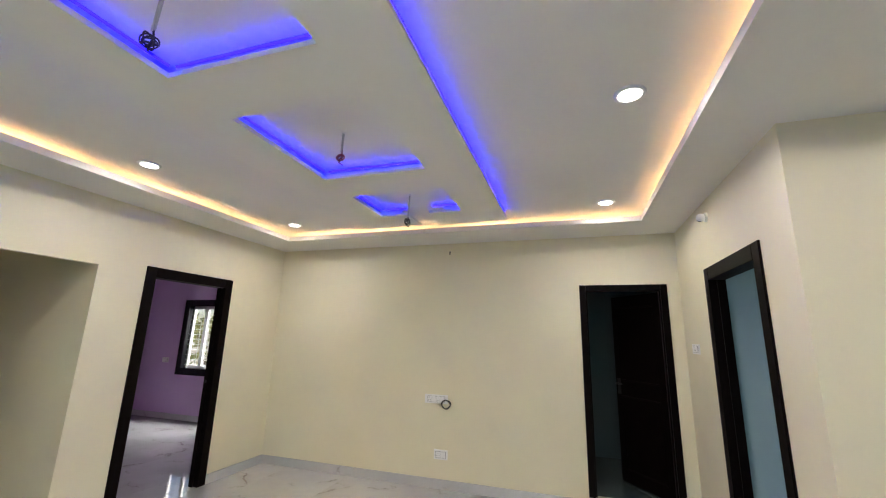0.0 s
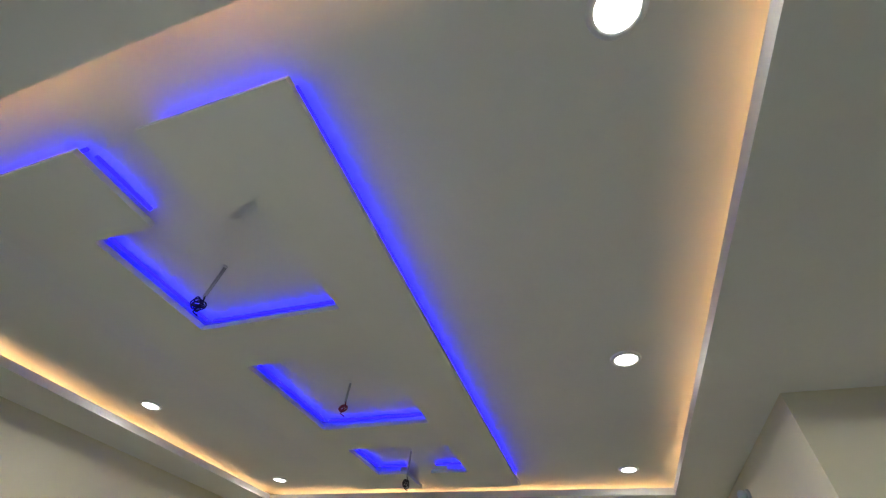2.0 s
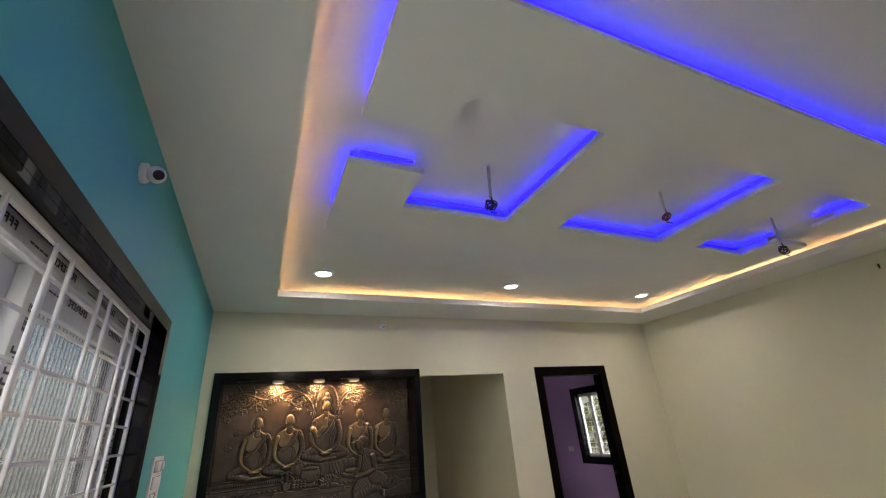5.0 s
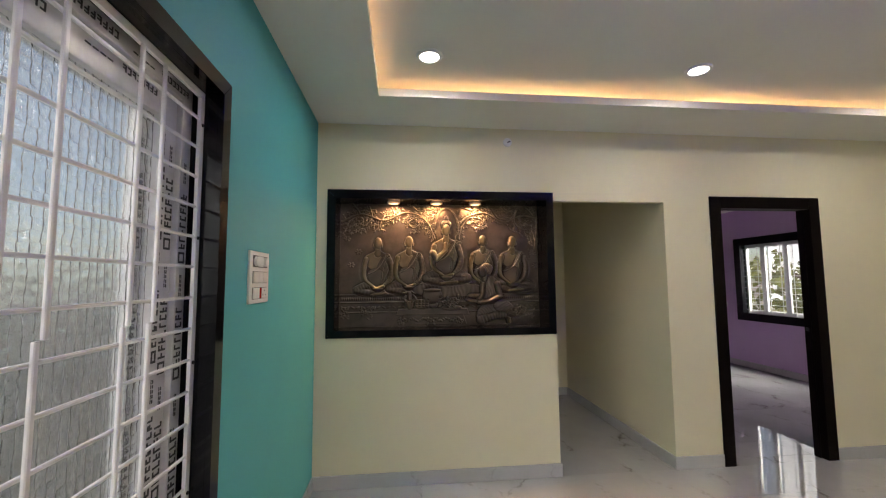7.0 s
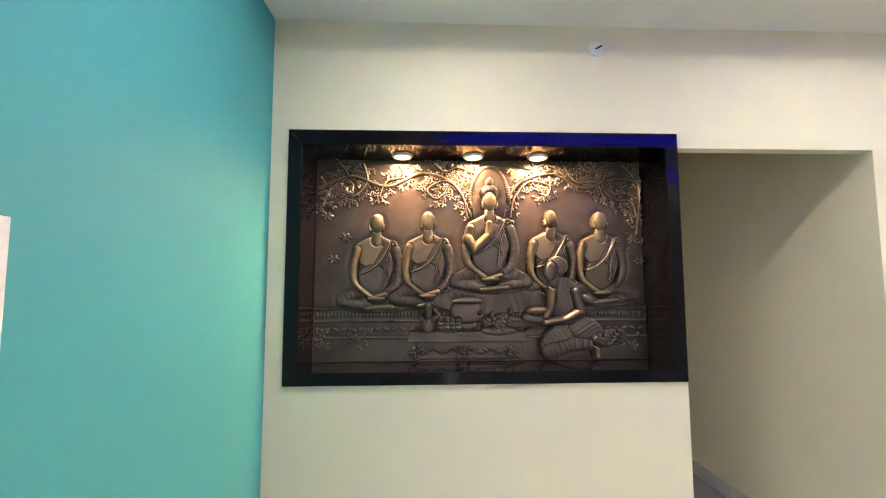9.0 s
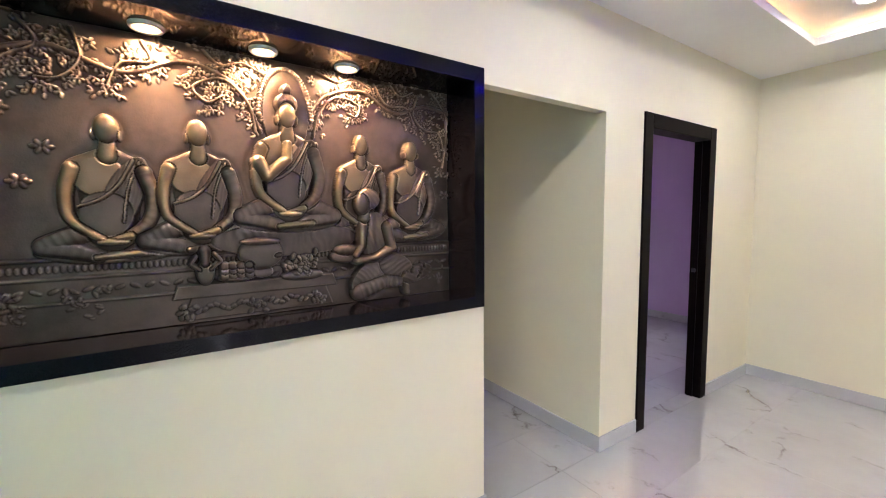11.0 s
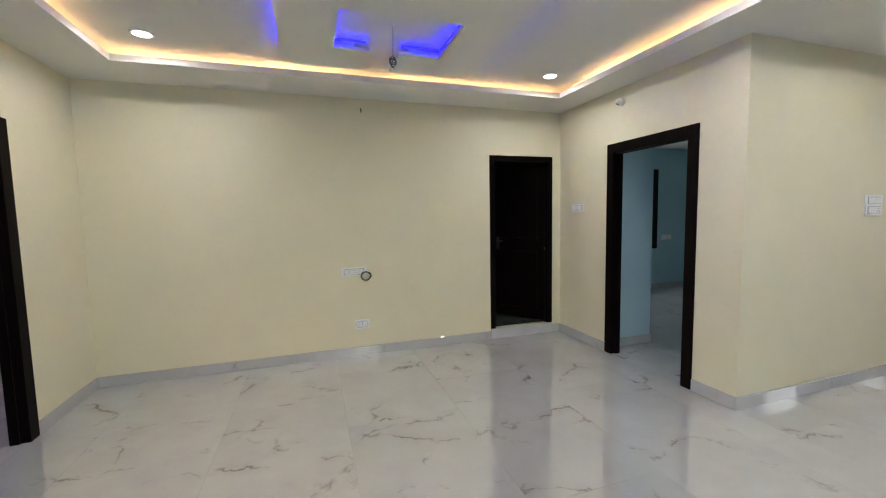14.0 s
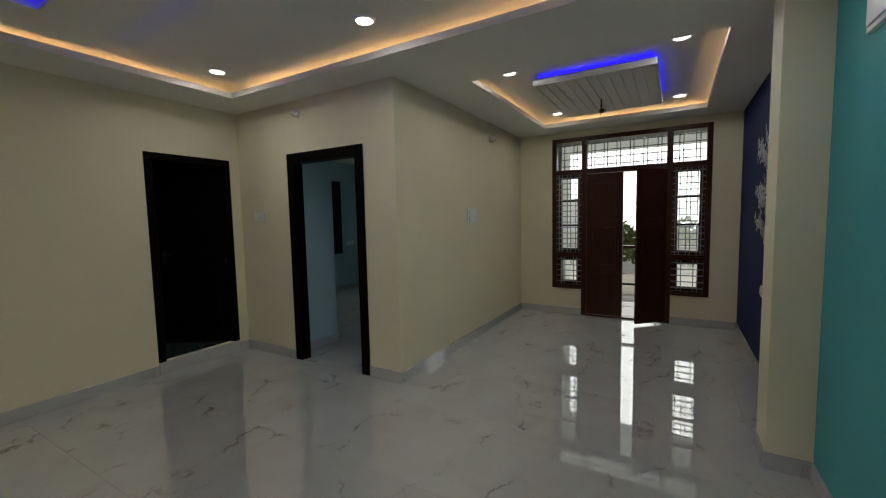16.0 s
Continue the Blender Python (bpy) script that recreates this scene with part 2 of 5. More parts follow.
def mesh_of(name, bm, mat, smooth=False):
    bmesh.ops.recalc_face_normals(bm, faces=bm.faces[:])
    me = bpy.data.meshes.new(name)
    bm.to_mesh(me)
    bm.free()
    for m in mat if isinstance(mat, (list, tuple)) else (mat,):
        me.materials.append(m)
    if smooth:
        for f in me.polygons:
            f.use_smooth = True
    return me


def part(name, bm, mat, parent=None, label="", smooth=False):
    ob = new(name, mesh_of(name, bm, mat, smooth))
    ob.parent = parent
    if label:
        tagged(ob, label)
    return ob


def boxed(name, mat, parent, *dims, bevel=0.0, label=""):
    bm = bmesh.new()
    box(bm, *dims, bevel=bevel)
    return part(name, bm, mat, parent, label)


def thing(name, label, category, m=None, group="", kind=""):
    ob = new(name)
    ob.empty_display_size = 0.1
    if m is not None:
        ob.matrix_world = m
    return tagged(ob, label, category, group, kind)


def structure(name, bm, mat, label, category):
    return tagged(part(name, bm, mat), label, category, kind="structure")


# ---------- plan ----------
XW, XE, XM = -3.45, 1.21, 4.35      # picture wall, bedroom-door wall, entrance wall
YS, YC, YN = -0.345, 2.36, 4.51     # window wall, living-room side wall, socket wall
ZC, ZI = 2.605, 2.70                # lowered border, inner ceiling
T = 0.06                            # half of an inner wall


def wall(name, axis, a0, a1, b0, b1, mat, label, holes=(), z0=0.0, z1=2.86):
    """A wall of thickness a0..a1 across the axis, b0..b1 along it, with holes (b, b, z, z) right through."""
    bm = bmesh.new()

    def put(u0, u1, w0, w1):
        if u1 - u0 > 1e-4 and w1 - w0 > 1e-4:
            if axis == "x":
                box(bm, a0, a1, u0, u1, w0, w1)
            else:
                box(bm, u0, u1, a0, a1, w0, w1)

    cuts = sorted({b0, b1, *(h[0] for h in holes), *(h[1] for h in holes)})
    for u0, u1 in zip(cuts, cuts[1:]):
        mid = (u0 + u1) / 2
        z = z0
        for h in sorted((h for h in holes if h[0] < mid < h[1]), key=lambda h: h[2]):
            put(u0, u1, z, h[2])
            z = h[3]
        put(u0, u1, z, z1)
    bmesh.ops.remove_doubles(bm, verts=bm.verts[:], dist=1e-5)
    return structure(name, bm, mat, label, "wall")


PD = (2.735, 3.712, 0.0, 2.1)       # lilac bedroom door
ED = (2.712, 3.706, 0.0, 2.1)       # blue room door
ND = (0.287, 1.097, 0.118, 2.095)   # bathroom door
PASS = (1.436, 2.345, 0.0, 2.045)
NICHE = (-0.268, 1.43, 1.03, 2.107)
BIGWIN = (-1.953, 0.25, 0.60, 2.135)

wall("wall_west", "x", XW - T, XW, YS - 0.16, YN + T, CREAM, "cream painted wall with a picture niche and passage opening", [NICHE, PASS, PD])
wall("wall_north", "y", YN, YN + T, XW, XE + T, CREAM, "cream painted wall with sockets and a bathroom door", [ND])
wall("wall_east", "x", XE, XE + T, YC, YN, CREAM, "cream painted wall with a bedroom door", [ED])
wall("wall_living", "y", YC, YC + T, XE + T, XM, CREAM, "cream painted wall with a switch plate")
wall("wall_entrance", "x", XM, XM + 0.15, YS - 0.16, YC + T, CREAM, "cream painted wall round the entrance door", [(-0.055, 0.36, 0.375, 2.515), (0.36, 1.47, 0.0, 2.515), (1.47, 1.88, 0.375, 2.515)])
wall("wall_south", "y", YS - 0.16, YS, XW, XE, TEAL, "teal painted wall with a large grilled window", [BIGWIN])
wall("wall_mural", "y", YS - 0.16, YS, XE + 0.27, XM, NAVY, "navy blue wall with a white tree mural")
bm = bmesh.new()
box(bm, XE, XE + 0.27, YS - 0.16, -0.14, 0, 2.86, 0.004)
structure("pillar", bm, CREAM, "cream painted wall pillar between teal and navy walls", "pillar")
# corridor
wall("wall_corridor_north", "y", 2.345, 2.445, -5.45, XW - T, CREAM, "cream painted corridor wall")
wall("wall_corridor_end", "x", -5.55, -5.45, 1.3, 2.445, CREAM, "cream painted wall closing the corridor")
wall("wall_corridor_south", "y", 1.336, 1.436, -5.45, -3.72, CREAM, "cream painted corridor wall")
wall("wall_corridor_stub", "y", 1.376, 1.436, -3.72, XW - T, CREAM, "cream painted wall end beside the niche")
# lilac bedroom
wall("wall_bedroom_east", "x", XW - 2 * T, XW - T, 2.445, 5.88, PURPLE, "lilac painted bedroom wall with a doorway", [PD])
wall("wall_bedroom_north", "y", 5.88, 6.03, -7.6, XW - T, PURPLE, "lilac painted bedroom wall with a grilled window", [(-6.72, -5.40, 0.755, 2.1)])
wall("wall_bedroom_west", "x", -7.75, -7.6, 2.445, 6.03, PURPLE, "lilac painted bedroom wall")
wall("wall_bedroom_south", "y", 2.445, 2.52, -7.6, XW - 2 * T, PURPLE, "lilac painted bedroom wall")
# pale blue room
wall("wall_blue_west", "x", XE + T, XE + 2 * T, YC + T, 3.77, AQUA, "pale blue wall with a doorway", [ED])
wall("wall_blue_near", "y", 3.77, 3.87, XE + T, 1.86, AQUA, "pale blue wall just inside the doorway")
wall("wall_blue_side", "x", 1.76, 1.86, 3.87, 6.2, AQUA, "pale blue side wall")
wall("wall_blue_north", "y", 6.2, 6.35, 1.76, 5.5, AQUA, "pale blue wall with a dark-framed window", [(3.0, 4.47, 0.75, 2.2)])
wall("wall_blue_east", "x", 5.4, 5.5, YC + T, 6.2, AQUA, "pale blue wall")
wall("wall_blue_south", "y", YC + T, YC + 2 * T, XE + 2 * T, 5.4, AQUA, "pale blue wall")
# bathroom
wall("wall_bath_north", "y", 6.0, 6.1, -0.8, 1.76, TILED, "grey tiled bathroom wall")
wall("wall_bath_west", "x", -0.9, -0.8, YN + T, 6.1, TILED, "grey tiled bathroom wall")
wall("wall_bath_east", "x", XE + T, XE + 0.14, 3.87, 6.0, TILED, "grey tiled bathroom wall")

# ---------- ceilings ----------


def cove(bm, x0, x1, y0, y1, X0, X1, Y0, Y1):
    """A lowered border X0..X1, Y0..Y1 round an opening x0..x1, y0..y1, with an upstand lip; the recess behind it is open above."""
    t, lip = 0.012, 0.014
    u0, u1, w0, w1 = x0 - lip, x1 + lip, y0 - lip, y1 + lip
    for q in ((X0, u0, Y0, Y1), (u1, X1, Y0, Y1), (u0, u1, Y0, w0), (u0, u1, w1, Y1)):
        box(bm, *q, ZC, ZC + t)
    for q in ((u0, x0, w0, w1), (x1, u1, w0, w1), (x0, x1, w0, y0), (x0, x1, y1, w1)):
        box(bm, *q, ZC, ZC + 0.05)


bm = bmesh.new()
MC = (-2.97, 0.84, 0.125, 3.99)
LC = (1.69, 3.93, 0.04, 1.875)
cove(bm, *MC, XW, XE, YS, YN)
cove(bm, *LC, XE, XM, YS, YC)
box(bm, XW - 0.2, XM + 0.2, YS - 0.2, YN + 0.2, ZI, ZI + 0.12)
structure("ceiling", bm, WHITE_CEIL, "white false ceiling with a lowered border and coves", "ceiling")
for name, q in (("ceiling_bedroom", (-7.75, XW - T - 0.07, 2.445, 6.03)), ("ceiling_corridor", (-5.55, XW - T, 1.3, 2.444)), ("ceiling_blue_room", (XE + T + 0.07, 5.5, YC + T + 0.01, 6.35)), ("ceiling_bathroom", (-0.9, 1.76, YN + 0.201, 6.1))):
    bm = bmesh.new()
    box(bm, *q, 2.58, 2.69)
    structure(name, bm, WHITE_CEIL, "white painted ceiling", "ceiling")

# suspended panel with three square recesses
panel = tagged(new("ceiling_panel"), "white suspended ceiling panel with three square recesses", "ceiling panel", kind="structure")
PANEL_RECTS = [
    (-1.78, -1.427, 0.317, 3.715), (-0.664, -0.322, 0.317, 3.715),
    (-1.427, -1.13, 0.317, 0.645), (-0.865, -0.664, 0.317, 0.645),
    (-1.427, -0.664, 1.25, 1.60), (-1.427, -0.664, 2.44, 2.80),
    (-1.427, -1.178, 3.345, 3.715), (-0.967, -0.664, 3.345, 3.715)]
xs = sorted({v for r in PANEL_RECTS for v in r[:2]})
ys = sorted({v for r in PANEL_RECTS for v in r[2:]})


def slab_grid(bm, rects, xs, ys, z0, z1):
    """One closed slab over the union of the rectangles."""
    inside = {(i, j) for i in range(len(xs) - 1) for j in range(len(ys) - 1)
              if any(r[0] - 1e-6 <= xs[i] and xs[i + 1] <= r[1] + 1e-6 and r[2] - 1e-6 <= ys[j] and ys[j + 1] <= r[3] + 1e-6 for r in rects)}
    made = {}

    def v(i, j, z):
        if (i, j, z) not in made:
            made[i, j, z] = bm.verts.new((xs[i], ys[j], z))
        return made[i, j, z]

    for i, j in inside:
        for z in (z0, z1):
            bm.faces.new((v(i, j, z), v(i + 1, j, z), v(i + 1, j + 1, z), v(i, j + 1, z)))
        for di, dj, a, b in ((-1, 0, (i, j), (i, j + 1)), (1, 0, (i + 1, j), (i + 1, j + 1)), (0, -1, (i, j), (i + 1, j)), (0, 1, (i, j + 1), (i + 1, j + 1))):
            if (i + di, j + dj) not in inside:
                bm.faces.new((v(*a, z0), v(*b, z0), v(*b, z1), v(*a, z1)))


bm = bmesh.new()
slab_grid(bm, PANEL_RECTS, xs, ys, ZC + 0.003, ZC + 0.028)
part("panel_board", bm, WHITE_CEIL, panel)
core = [(-1.68, -1.527, 0.417, 3.615), (-0.564, -0.422, 0.417, 3.615), (-1.527, -1.23, 0.417, 0.545), (-0.765, -0.564, 0.417, 0.545),
        (-1.527, -0.564, 1.35, 1.50), (-1.527, -0.564, 2.54, 2.70), (-1.527, -1.278, 3.445, 3.615), (-0.867, -0.564, 3.445, 3.615)]
bm = bmesh.new()
slab_grid(bm, core, sorted({v for r in core for v in r[:2]}), sorted({v for r in core for v in r[2:]}), ZC + 0.0282, ZI - 0.0005)
part("panel_core", bm, WHITE_CEIL, panel)


def led_strip(mat, pts, label, w=0.006, group="ceiling light strips"):
    """A thin glowing tape along the points."""
    bm = bmesh.new()
    tube(bm, pts, w, 5)
    return tagged(part("led_strip", bm, mat), label, "light strip", group)


zb = ZC + 0.075
for a, b in (((-0.346, 0.36), (-0.346, 3.66)), ((-0.38, 0.341), (-0.84, 0.341)), ((-1.16, 0.341), (-1.62, 0.341)), ((-1.154, 0.37), (-1.154, 0.61)), ((-1.756, 0.45), (-1.756, 3.60)),
             ((-1.451, 0.66), (-1.451, 1.26)), ((-1.42, 1.274), (-0.69, 1.274)),
             ((-1.451, 1.62), (-1.451, 2.45)), ((-1.42, 2.464), (-0.69, 2.464)),
             ((-1.451, 2.83), (-1.451, 3.35)), ((-1.42, 3.369), (-1.20, 3.369)), ((-0.94, 3.369), (-0.65, 3.369)), ((-0.64, 2.95), (-0.64, 3.36))):
    n = 12
    led_strip(BLUE, [(a[0] + (b[0] - a[0]) * i / n, a[1] + (b[1] - a[1]) * i / n, zb) for i in range(n + 1)], "blue glowing tape behind the ceiling panel's edge", 0.008)


def cove_strip(x0, x1, y0, y1, phase):
    """Amber tape lying loosely in the four troughs behind a cove's lip."""
    for k, (p, q, off) in enumerate((((x0, y0), (x1, y0), (0, -1)), ((x1, y0), (x1, y1), (1, 0)), ((x1, y1), (x0, y1), (0, 1)), ((x0, y1), (x0, y0), (-1, 0)))):
        pts = []
        n = 90
        for i in range(n + 1):
            s = i / n
            d = max(0.06, 0.16 + 0.10 * noise.noise((s * 7.5 + phase, k * 7.3, 0.2)) + 0.06 * noise.noise((s * 19 + phase, k * 3.1, 4.0)))
            z = ZC + 0.017 + 0.0015 * noise.noise((s * 9, k * 5.0, phase))
            pts.append((p[0] + (q[0] - p[0]) * s + off[0] * d, p[1] + (q[1] - p[1]) * s + off[1] * d, z))
        led_strip(AMBER, pts, "amber glowing tape lying in the ceiling cove", 0.0035)


cove_strip(*MC, 1.0)
cove_strip(*LC, 5.0)

# ---------- downlights ----------


def downlight(x, y, z, r, lens, watts, color, label, group):
    t = thing("downlight", label, "ceiling light", pose(x, y, z), group)
    bm = bmesh.new()
    lathe(bm, [(r * 0.88, 0.0), (r * 0.90, -0.010), (r * 1.05, -0.012), (r * 1.18, -0.006), (r * 1.2, 0.0)], 32, cap=False)
    part("rim", bm, WHITEPLASTIC, t, smooth=True)
    bm = bmesh.new()
    lathe(bm, [(r * 0.89, -0.001), (r * 0.87, -0.009), (0.004, -0.011)], 32)
    part("lens", bm, lens, t, "bright glowing round lens", smooth=True)
    d = bpy.data.lights.new("downlight_beam", "AREA")
    d.shape, d.size, d.energy, d.color = "DISK", r * 1.6, watts, color
    d.spread = radians(172)
    o = new("downlight_beam", d)
    o.parent = t
    o.location = (0, 0, -0.0135)
    return t


first = downlight(-2.657, 3.675, ZI, 0.062, LAMPWHITE, 7.6, (1.0, 0.95, 0.87), "round white recessed downlight, switched on", "dining ceiling downlights")
for x, y in ((-2.657, 2.058), (-2.657, 0.425), (0.523, 3.675), (0.523, 2.058), (0.523, 0.425)):
    copy_thing(first, pose(x, y, ZI))
first = downlight(1.93, 1.618, ZI, 0.062, LAMPWHITE, 5.5, (1.0, 0.95, 0.87), "round white recessed downlight, switched on", "living ceiling downlights")
for x, y in ((3.603, 1.618), (3.603, 0.307), (1.93, 0.307)):
    copy_thing(first, pose(x, y, ZI))

# living room ceiling panel: boarded underside, white edge, blue glow
lp = tagged(new("living_ceiling_panel"), "white grooved suspended ceiling panel with a blue glow", "ceiling panel", kind="structure")
bm = bmesh.new()
nb = 11
for i in range(nb):
    y = 0.48 + 0.97 * i / nb
    box(bm, 2.13, 3.43, y + 0.004, y + 0.97 / nb - 0.004, ZC + 0.0, ZC + 0.012, 0.003, 1)
box(bm, 2.13, 3.43, 0.48, 1.45, ZC + 0.012, ZC + 0.04)
part("panel_board", bm, WHITE_CEIL, lp)
bm = bmesh.new()
box(bm, 2.116, 2.13, 0.466, 1.464, ZC - 0.003, ZC + 0.05)
box(bm, 3.43, 3.444, 0.466, 1.464, ZC - 0.003, ZC + 0.05)
box(bm, 2.13, 3.43, 0.466, 0.48, ZC - 0.003, ZC + 0.05)
box(bm, 2.13, 3.43, 1.45, 1.464, ZC - 0.003, ZC + 0.05)
part("panel_edge", bm, WHITE_CEIL, lp, "white edge band")
bm = bmesh.new()
box(bm, 2.28, 3.28, 0.63, 1.30, ZC + 0.0402, ZI - 0.0005)
part("panel_core", bm, WHITE_CEIL, lp)
for a, b in (((2.142, 0.50), (2.142, 1.42)), ((2.18, 0.492), (3.40, 0.492))):
    led_strip(BLUE, [(a[0] + (b[0] - a[0]) * i / 12, a[1] + (b[1] - a[1]) * i / 12, ZC + 0.075) for i in range(13)], "blue glowing tape on the living room ceiling panel", 0.008)

# ---------- floors and skirting ----------


def slab(name, q, z0, z1, mat, label, category="floor"):
    bm = bmesh.new()
    box(bm, *q, z0, z1)
    return structure(name, bm, mat, label, category)


floor = slab("floor", (-7.75, XM + 1.2, YS - 0.16, 6.35), -0.2, -0.004, GROUT, "polished pale grey marble-look tile floor")
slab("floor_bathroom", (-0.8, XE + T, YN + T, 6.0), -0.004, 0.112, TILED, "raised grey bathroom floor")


def skirting(name, axis, face, side, b0, b1, h=0.092):
    """A run of marble skirting on a wall face; side is the way it stands out."""
    bm = bmesh.new()
    a0, a1 = sorted((face - side * 0.004, face + side * 0.011))
    n = max(1, round((b1 - b0) / 1.2))
    for i in range(n):
        u0, u1 = b0 + (b1 - b0) * i / n + 0.0008, b0 + (b1 - b0) * (i + 1) / n - 0.0008
        if axis == "x":
            box(bm, a0, a1, u0, u1, 0.0, h, 0.0015, 1)
        else:
            box(bm, u0, u1, a0, a1, 0.0, h, 0.0015, 1)
    return structure(name, bm, SKIRT, "veined grey marble skirting along the wall", "baseboard")


skirting("baseboard", "x", XW, 1, YS, 1.447)
skirting("baseboard", "x", XW, 1, 2.334, 2.735)
skirting("baseboard", "x", XW, 1, 3.712, YN)
skirting("baseboard", "y", YN, -1, XW + 0.011, ND[0] - 0.002)
skirting("baseboard", "y", YN, -1, ND[0], ND[1], 0.116)
skirting("baseboard", "y", YN, -1, ND[1] + 0.002, XE - 0.011)
skirting("baseboard", "x", XE, -1, 3.706, YN)
skirting("baseboard", "x", XE, -1, YC - 0.011, 2.712)
skirting("baseboard", "y", YC, -1, XE - 0.011, XM)
skirting("baseboard", "x", XM, -1, YS, 0.36)
skirting("baseboard", "x", XM, -1, 1.47, YC - 0.011)
skirting("baseboard", "y", YS, 1, XW + 0.011, XE - 0.011)
skirting("baseboard", "y", YS, 1, XE + 0.27, XM - 0.011)
skirting("baseboard", "x", XE, -1, YS + 0.011, -0.129)
skirting("baseboard", "y", -0.14, 1, XE - 0.011, XE + 0.281)
skirting("baseboard", "x", XE + 0.27, 1, YS + 0.011, -0.14)
skirting("baseboard", "y", 2.345, -1, -5.45, XW + 0.011)
skirting("baseboard", "y", 1.436, 1, -5.45, XW + 0.011)
skirting("baseboard", "x", -5.45, 1, 1.447, 2.334)
skirting("baseboard", "y", 5.88, -1, -7.6, XW - 2 * T)
skirting("baseboard", "x", XW - 2 * T, -1, 3.712, 5.869)
skirting("baseboard", "x", -7.6, 1, 2.52, 5.869)
skirting("baseboard", "y", 3.77, -1, XE + 2 * T, 1.871)
skirting("baseboard", "x", 1.86, 1, 3.77, 6.2)
skirting("baseboard", "y", 6.2, -1, 1.871, 5.4)

# ---------- dark wooden door frames ----------


def door_frame(name, m, w, h, depth, z0=0.0, jamb=0.095, label="dark-stained wooden door frame"):
    """Local x across the opening, y into the wall, z up."""
    t = tagged(new(name), label, "door frame", kind="structure")
    t.matrix_world = m
    f = -0.012
    for n, x0, x1 in (("jamb", 0.0, jamb), ("jamb", w - jamb, w)):
        boxed(n, DARKWOOD, t, x0 + 0.001, x1 - 0.001, f, depth, z0, h - 0.001, bevel=0.004)
    boxed("head", DARKWOOD, t, jamb, w - jamb, f, depth, h - jamb - 0.001, h - 0.001, bevel=0.004)
    boxed("stop", DARKWOOD, t, jamb - 0.001, jamb + 0.012, depth - 0.06, depth - 0.01, z0, h - jamb, bevel=0.002)
    boxed("stop", DARKWOOD, t, w - jamb - 0.012, w - jamb + 0.001, depth - 0.06, depth - 0.01, z0, h - jamb, bevel=0.002)
    bm = bmesh.new()
    box(bm, w - jamb - 0.018, w - jamb + 0.002, depth - 0.05, depth - 0.02, 1.0, 1.03, 0.003, 1)
    part("strike_plate", bm, IRON, t, "small dark bolt keeper")
    return t


door_frame("door_frame_1", pose(XW, PD[0], 0, 0, 0, 90), PD[1] - PD[0], PD[3], 0.102)
door_frame("door_frame_2", pose(XE, ED[1], 0, 0, 0, -90), ED[1] - ED[0], ED[3], 0.102)
door_frame("door_frame_3", pose(ND[0], YN, 0), ND[1] - ND[0], ND[3], 0.07, z0=0.118, jamb=0.062)

# bathroom door, ajar
bd = tagged(new("door_1"), "dark brown flush bathroom door standing ajar", "door", kind="structure")
bd.matrix_world = pose(ND[1] - 0.064, YN + 0.07, 0.125, 0, 0, -54)
boxed("leaf", DARKWOOD, bd, -0.675, -0.002, -0.0, 0.034, 0.0, 1.90, bevel=0.003)
for z0, z1 in ((0.12, 0.85), (1.0, 1.78)):
    bm = bmesh.new()
    for q in ((-0.60, -0.585, z0, z1), (-0.095, -0.08, z0, z1)):
        box(bm, q[0], q[1], -0.006, 0.001, q[2], q[3], 0.002, 1)
    for q in ((-0.585, -0.095, z0, z0 + 0.015), (-0.585, -0.095, z1 - 0.015, z1)):
        box(bm, q[0], q[1], -0.006, 0.001, q[2], q[3], 0.002, 1)
    part("panel_moulding", bm, DARKWOOD, bd)
bm = bmesh.new()
box(bm, -0.645, -0.605, -0.008, 0.0, 0.86, 1.02, 0.003)
tube(bm, [(-0.625, -0.004, 0.97), (-0.625, -0.045, 0.97), (-0.615, -0.05, 0.97), (-0.53, -0.05, 0.97)], 0.008, 8)
part("handle", bm, IRON, bd, "dark lever handle on a back plate")

# ---------- picture niche ----------
niche = tagged(new("picture_niche"), "black granite lined niche in the cream wall", "niche", kind="structure")
ny0, ny1, nz0, nz1 = NICHE
iy0, iy1, iz0, iz1 = -0.208, 1.374, 1.083, 2.042
XB = -3.66


def prism(bm, quad, x0, x1):
    a = [bm.verts.new((x0, y, z)) for y, z in quad]
    b = [bm.verts.new((x1, y, z)) for y, z in quad]
    bm.faces.new(a)
    bm.faces.new(b[::-1])
    for i in range(4):
        bm.faces.new((a[i], a[(i + 1) % 4], b[(i + 1) % 4], b[i]))


g = 0.0006
for quad in (((ny0, nz0), (ny1, nz0), (iy1, iz0), (iy0, iz0)), ((ny1, nz0 + g), (ny1, nz1 - g), (iy1, iz1 - g), (iy1, iz0 + g)),
             ((ny1, nz1), (ny0, nz1), (iy0, iz1), (iy1, iz1)), ((ny0, nz1 - g), (ny0, nz0 + g), (iy0, iz0 + g), (iy0, iz1 - g))):
    bm = bmesh.new()
    prism(bm, quad, XW + 0.014, XW - 0.006)
    bmesh.ops.bevel(bm, geom=bm.edges[:], offset=0.0012, segments=1, affect="EDGES")
    part("granite_border", bm, GRANITE, niche)
for q in ((XB, XW - 0.006, iy0 - 0.02, iy0, iz0 - 0.02, iz1 + 0.02), (XB, XW - 0.006, iy1, iy1 + 0.02, iz0 - 0.02, iz1 + 0.02),
          (XB, XW - 0.006, iy0, iy1, iz0 - 0.02, iz0), (XB, XW - 0.006, iy0, iy1, iz1, iz1 + 0.02)):
    boxed("granite_reveal", GRANITE, niche, *q)
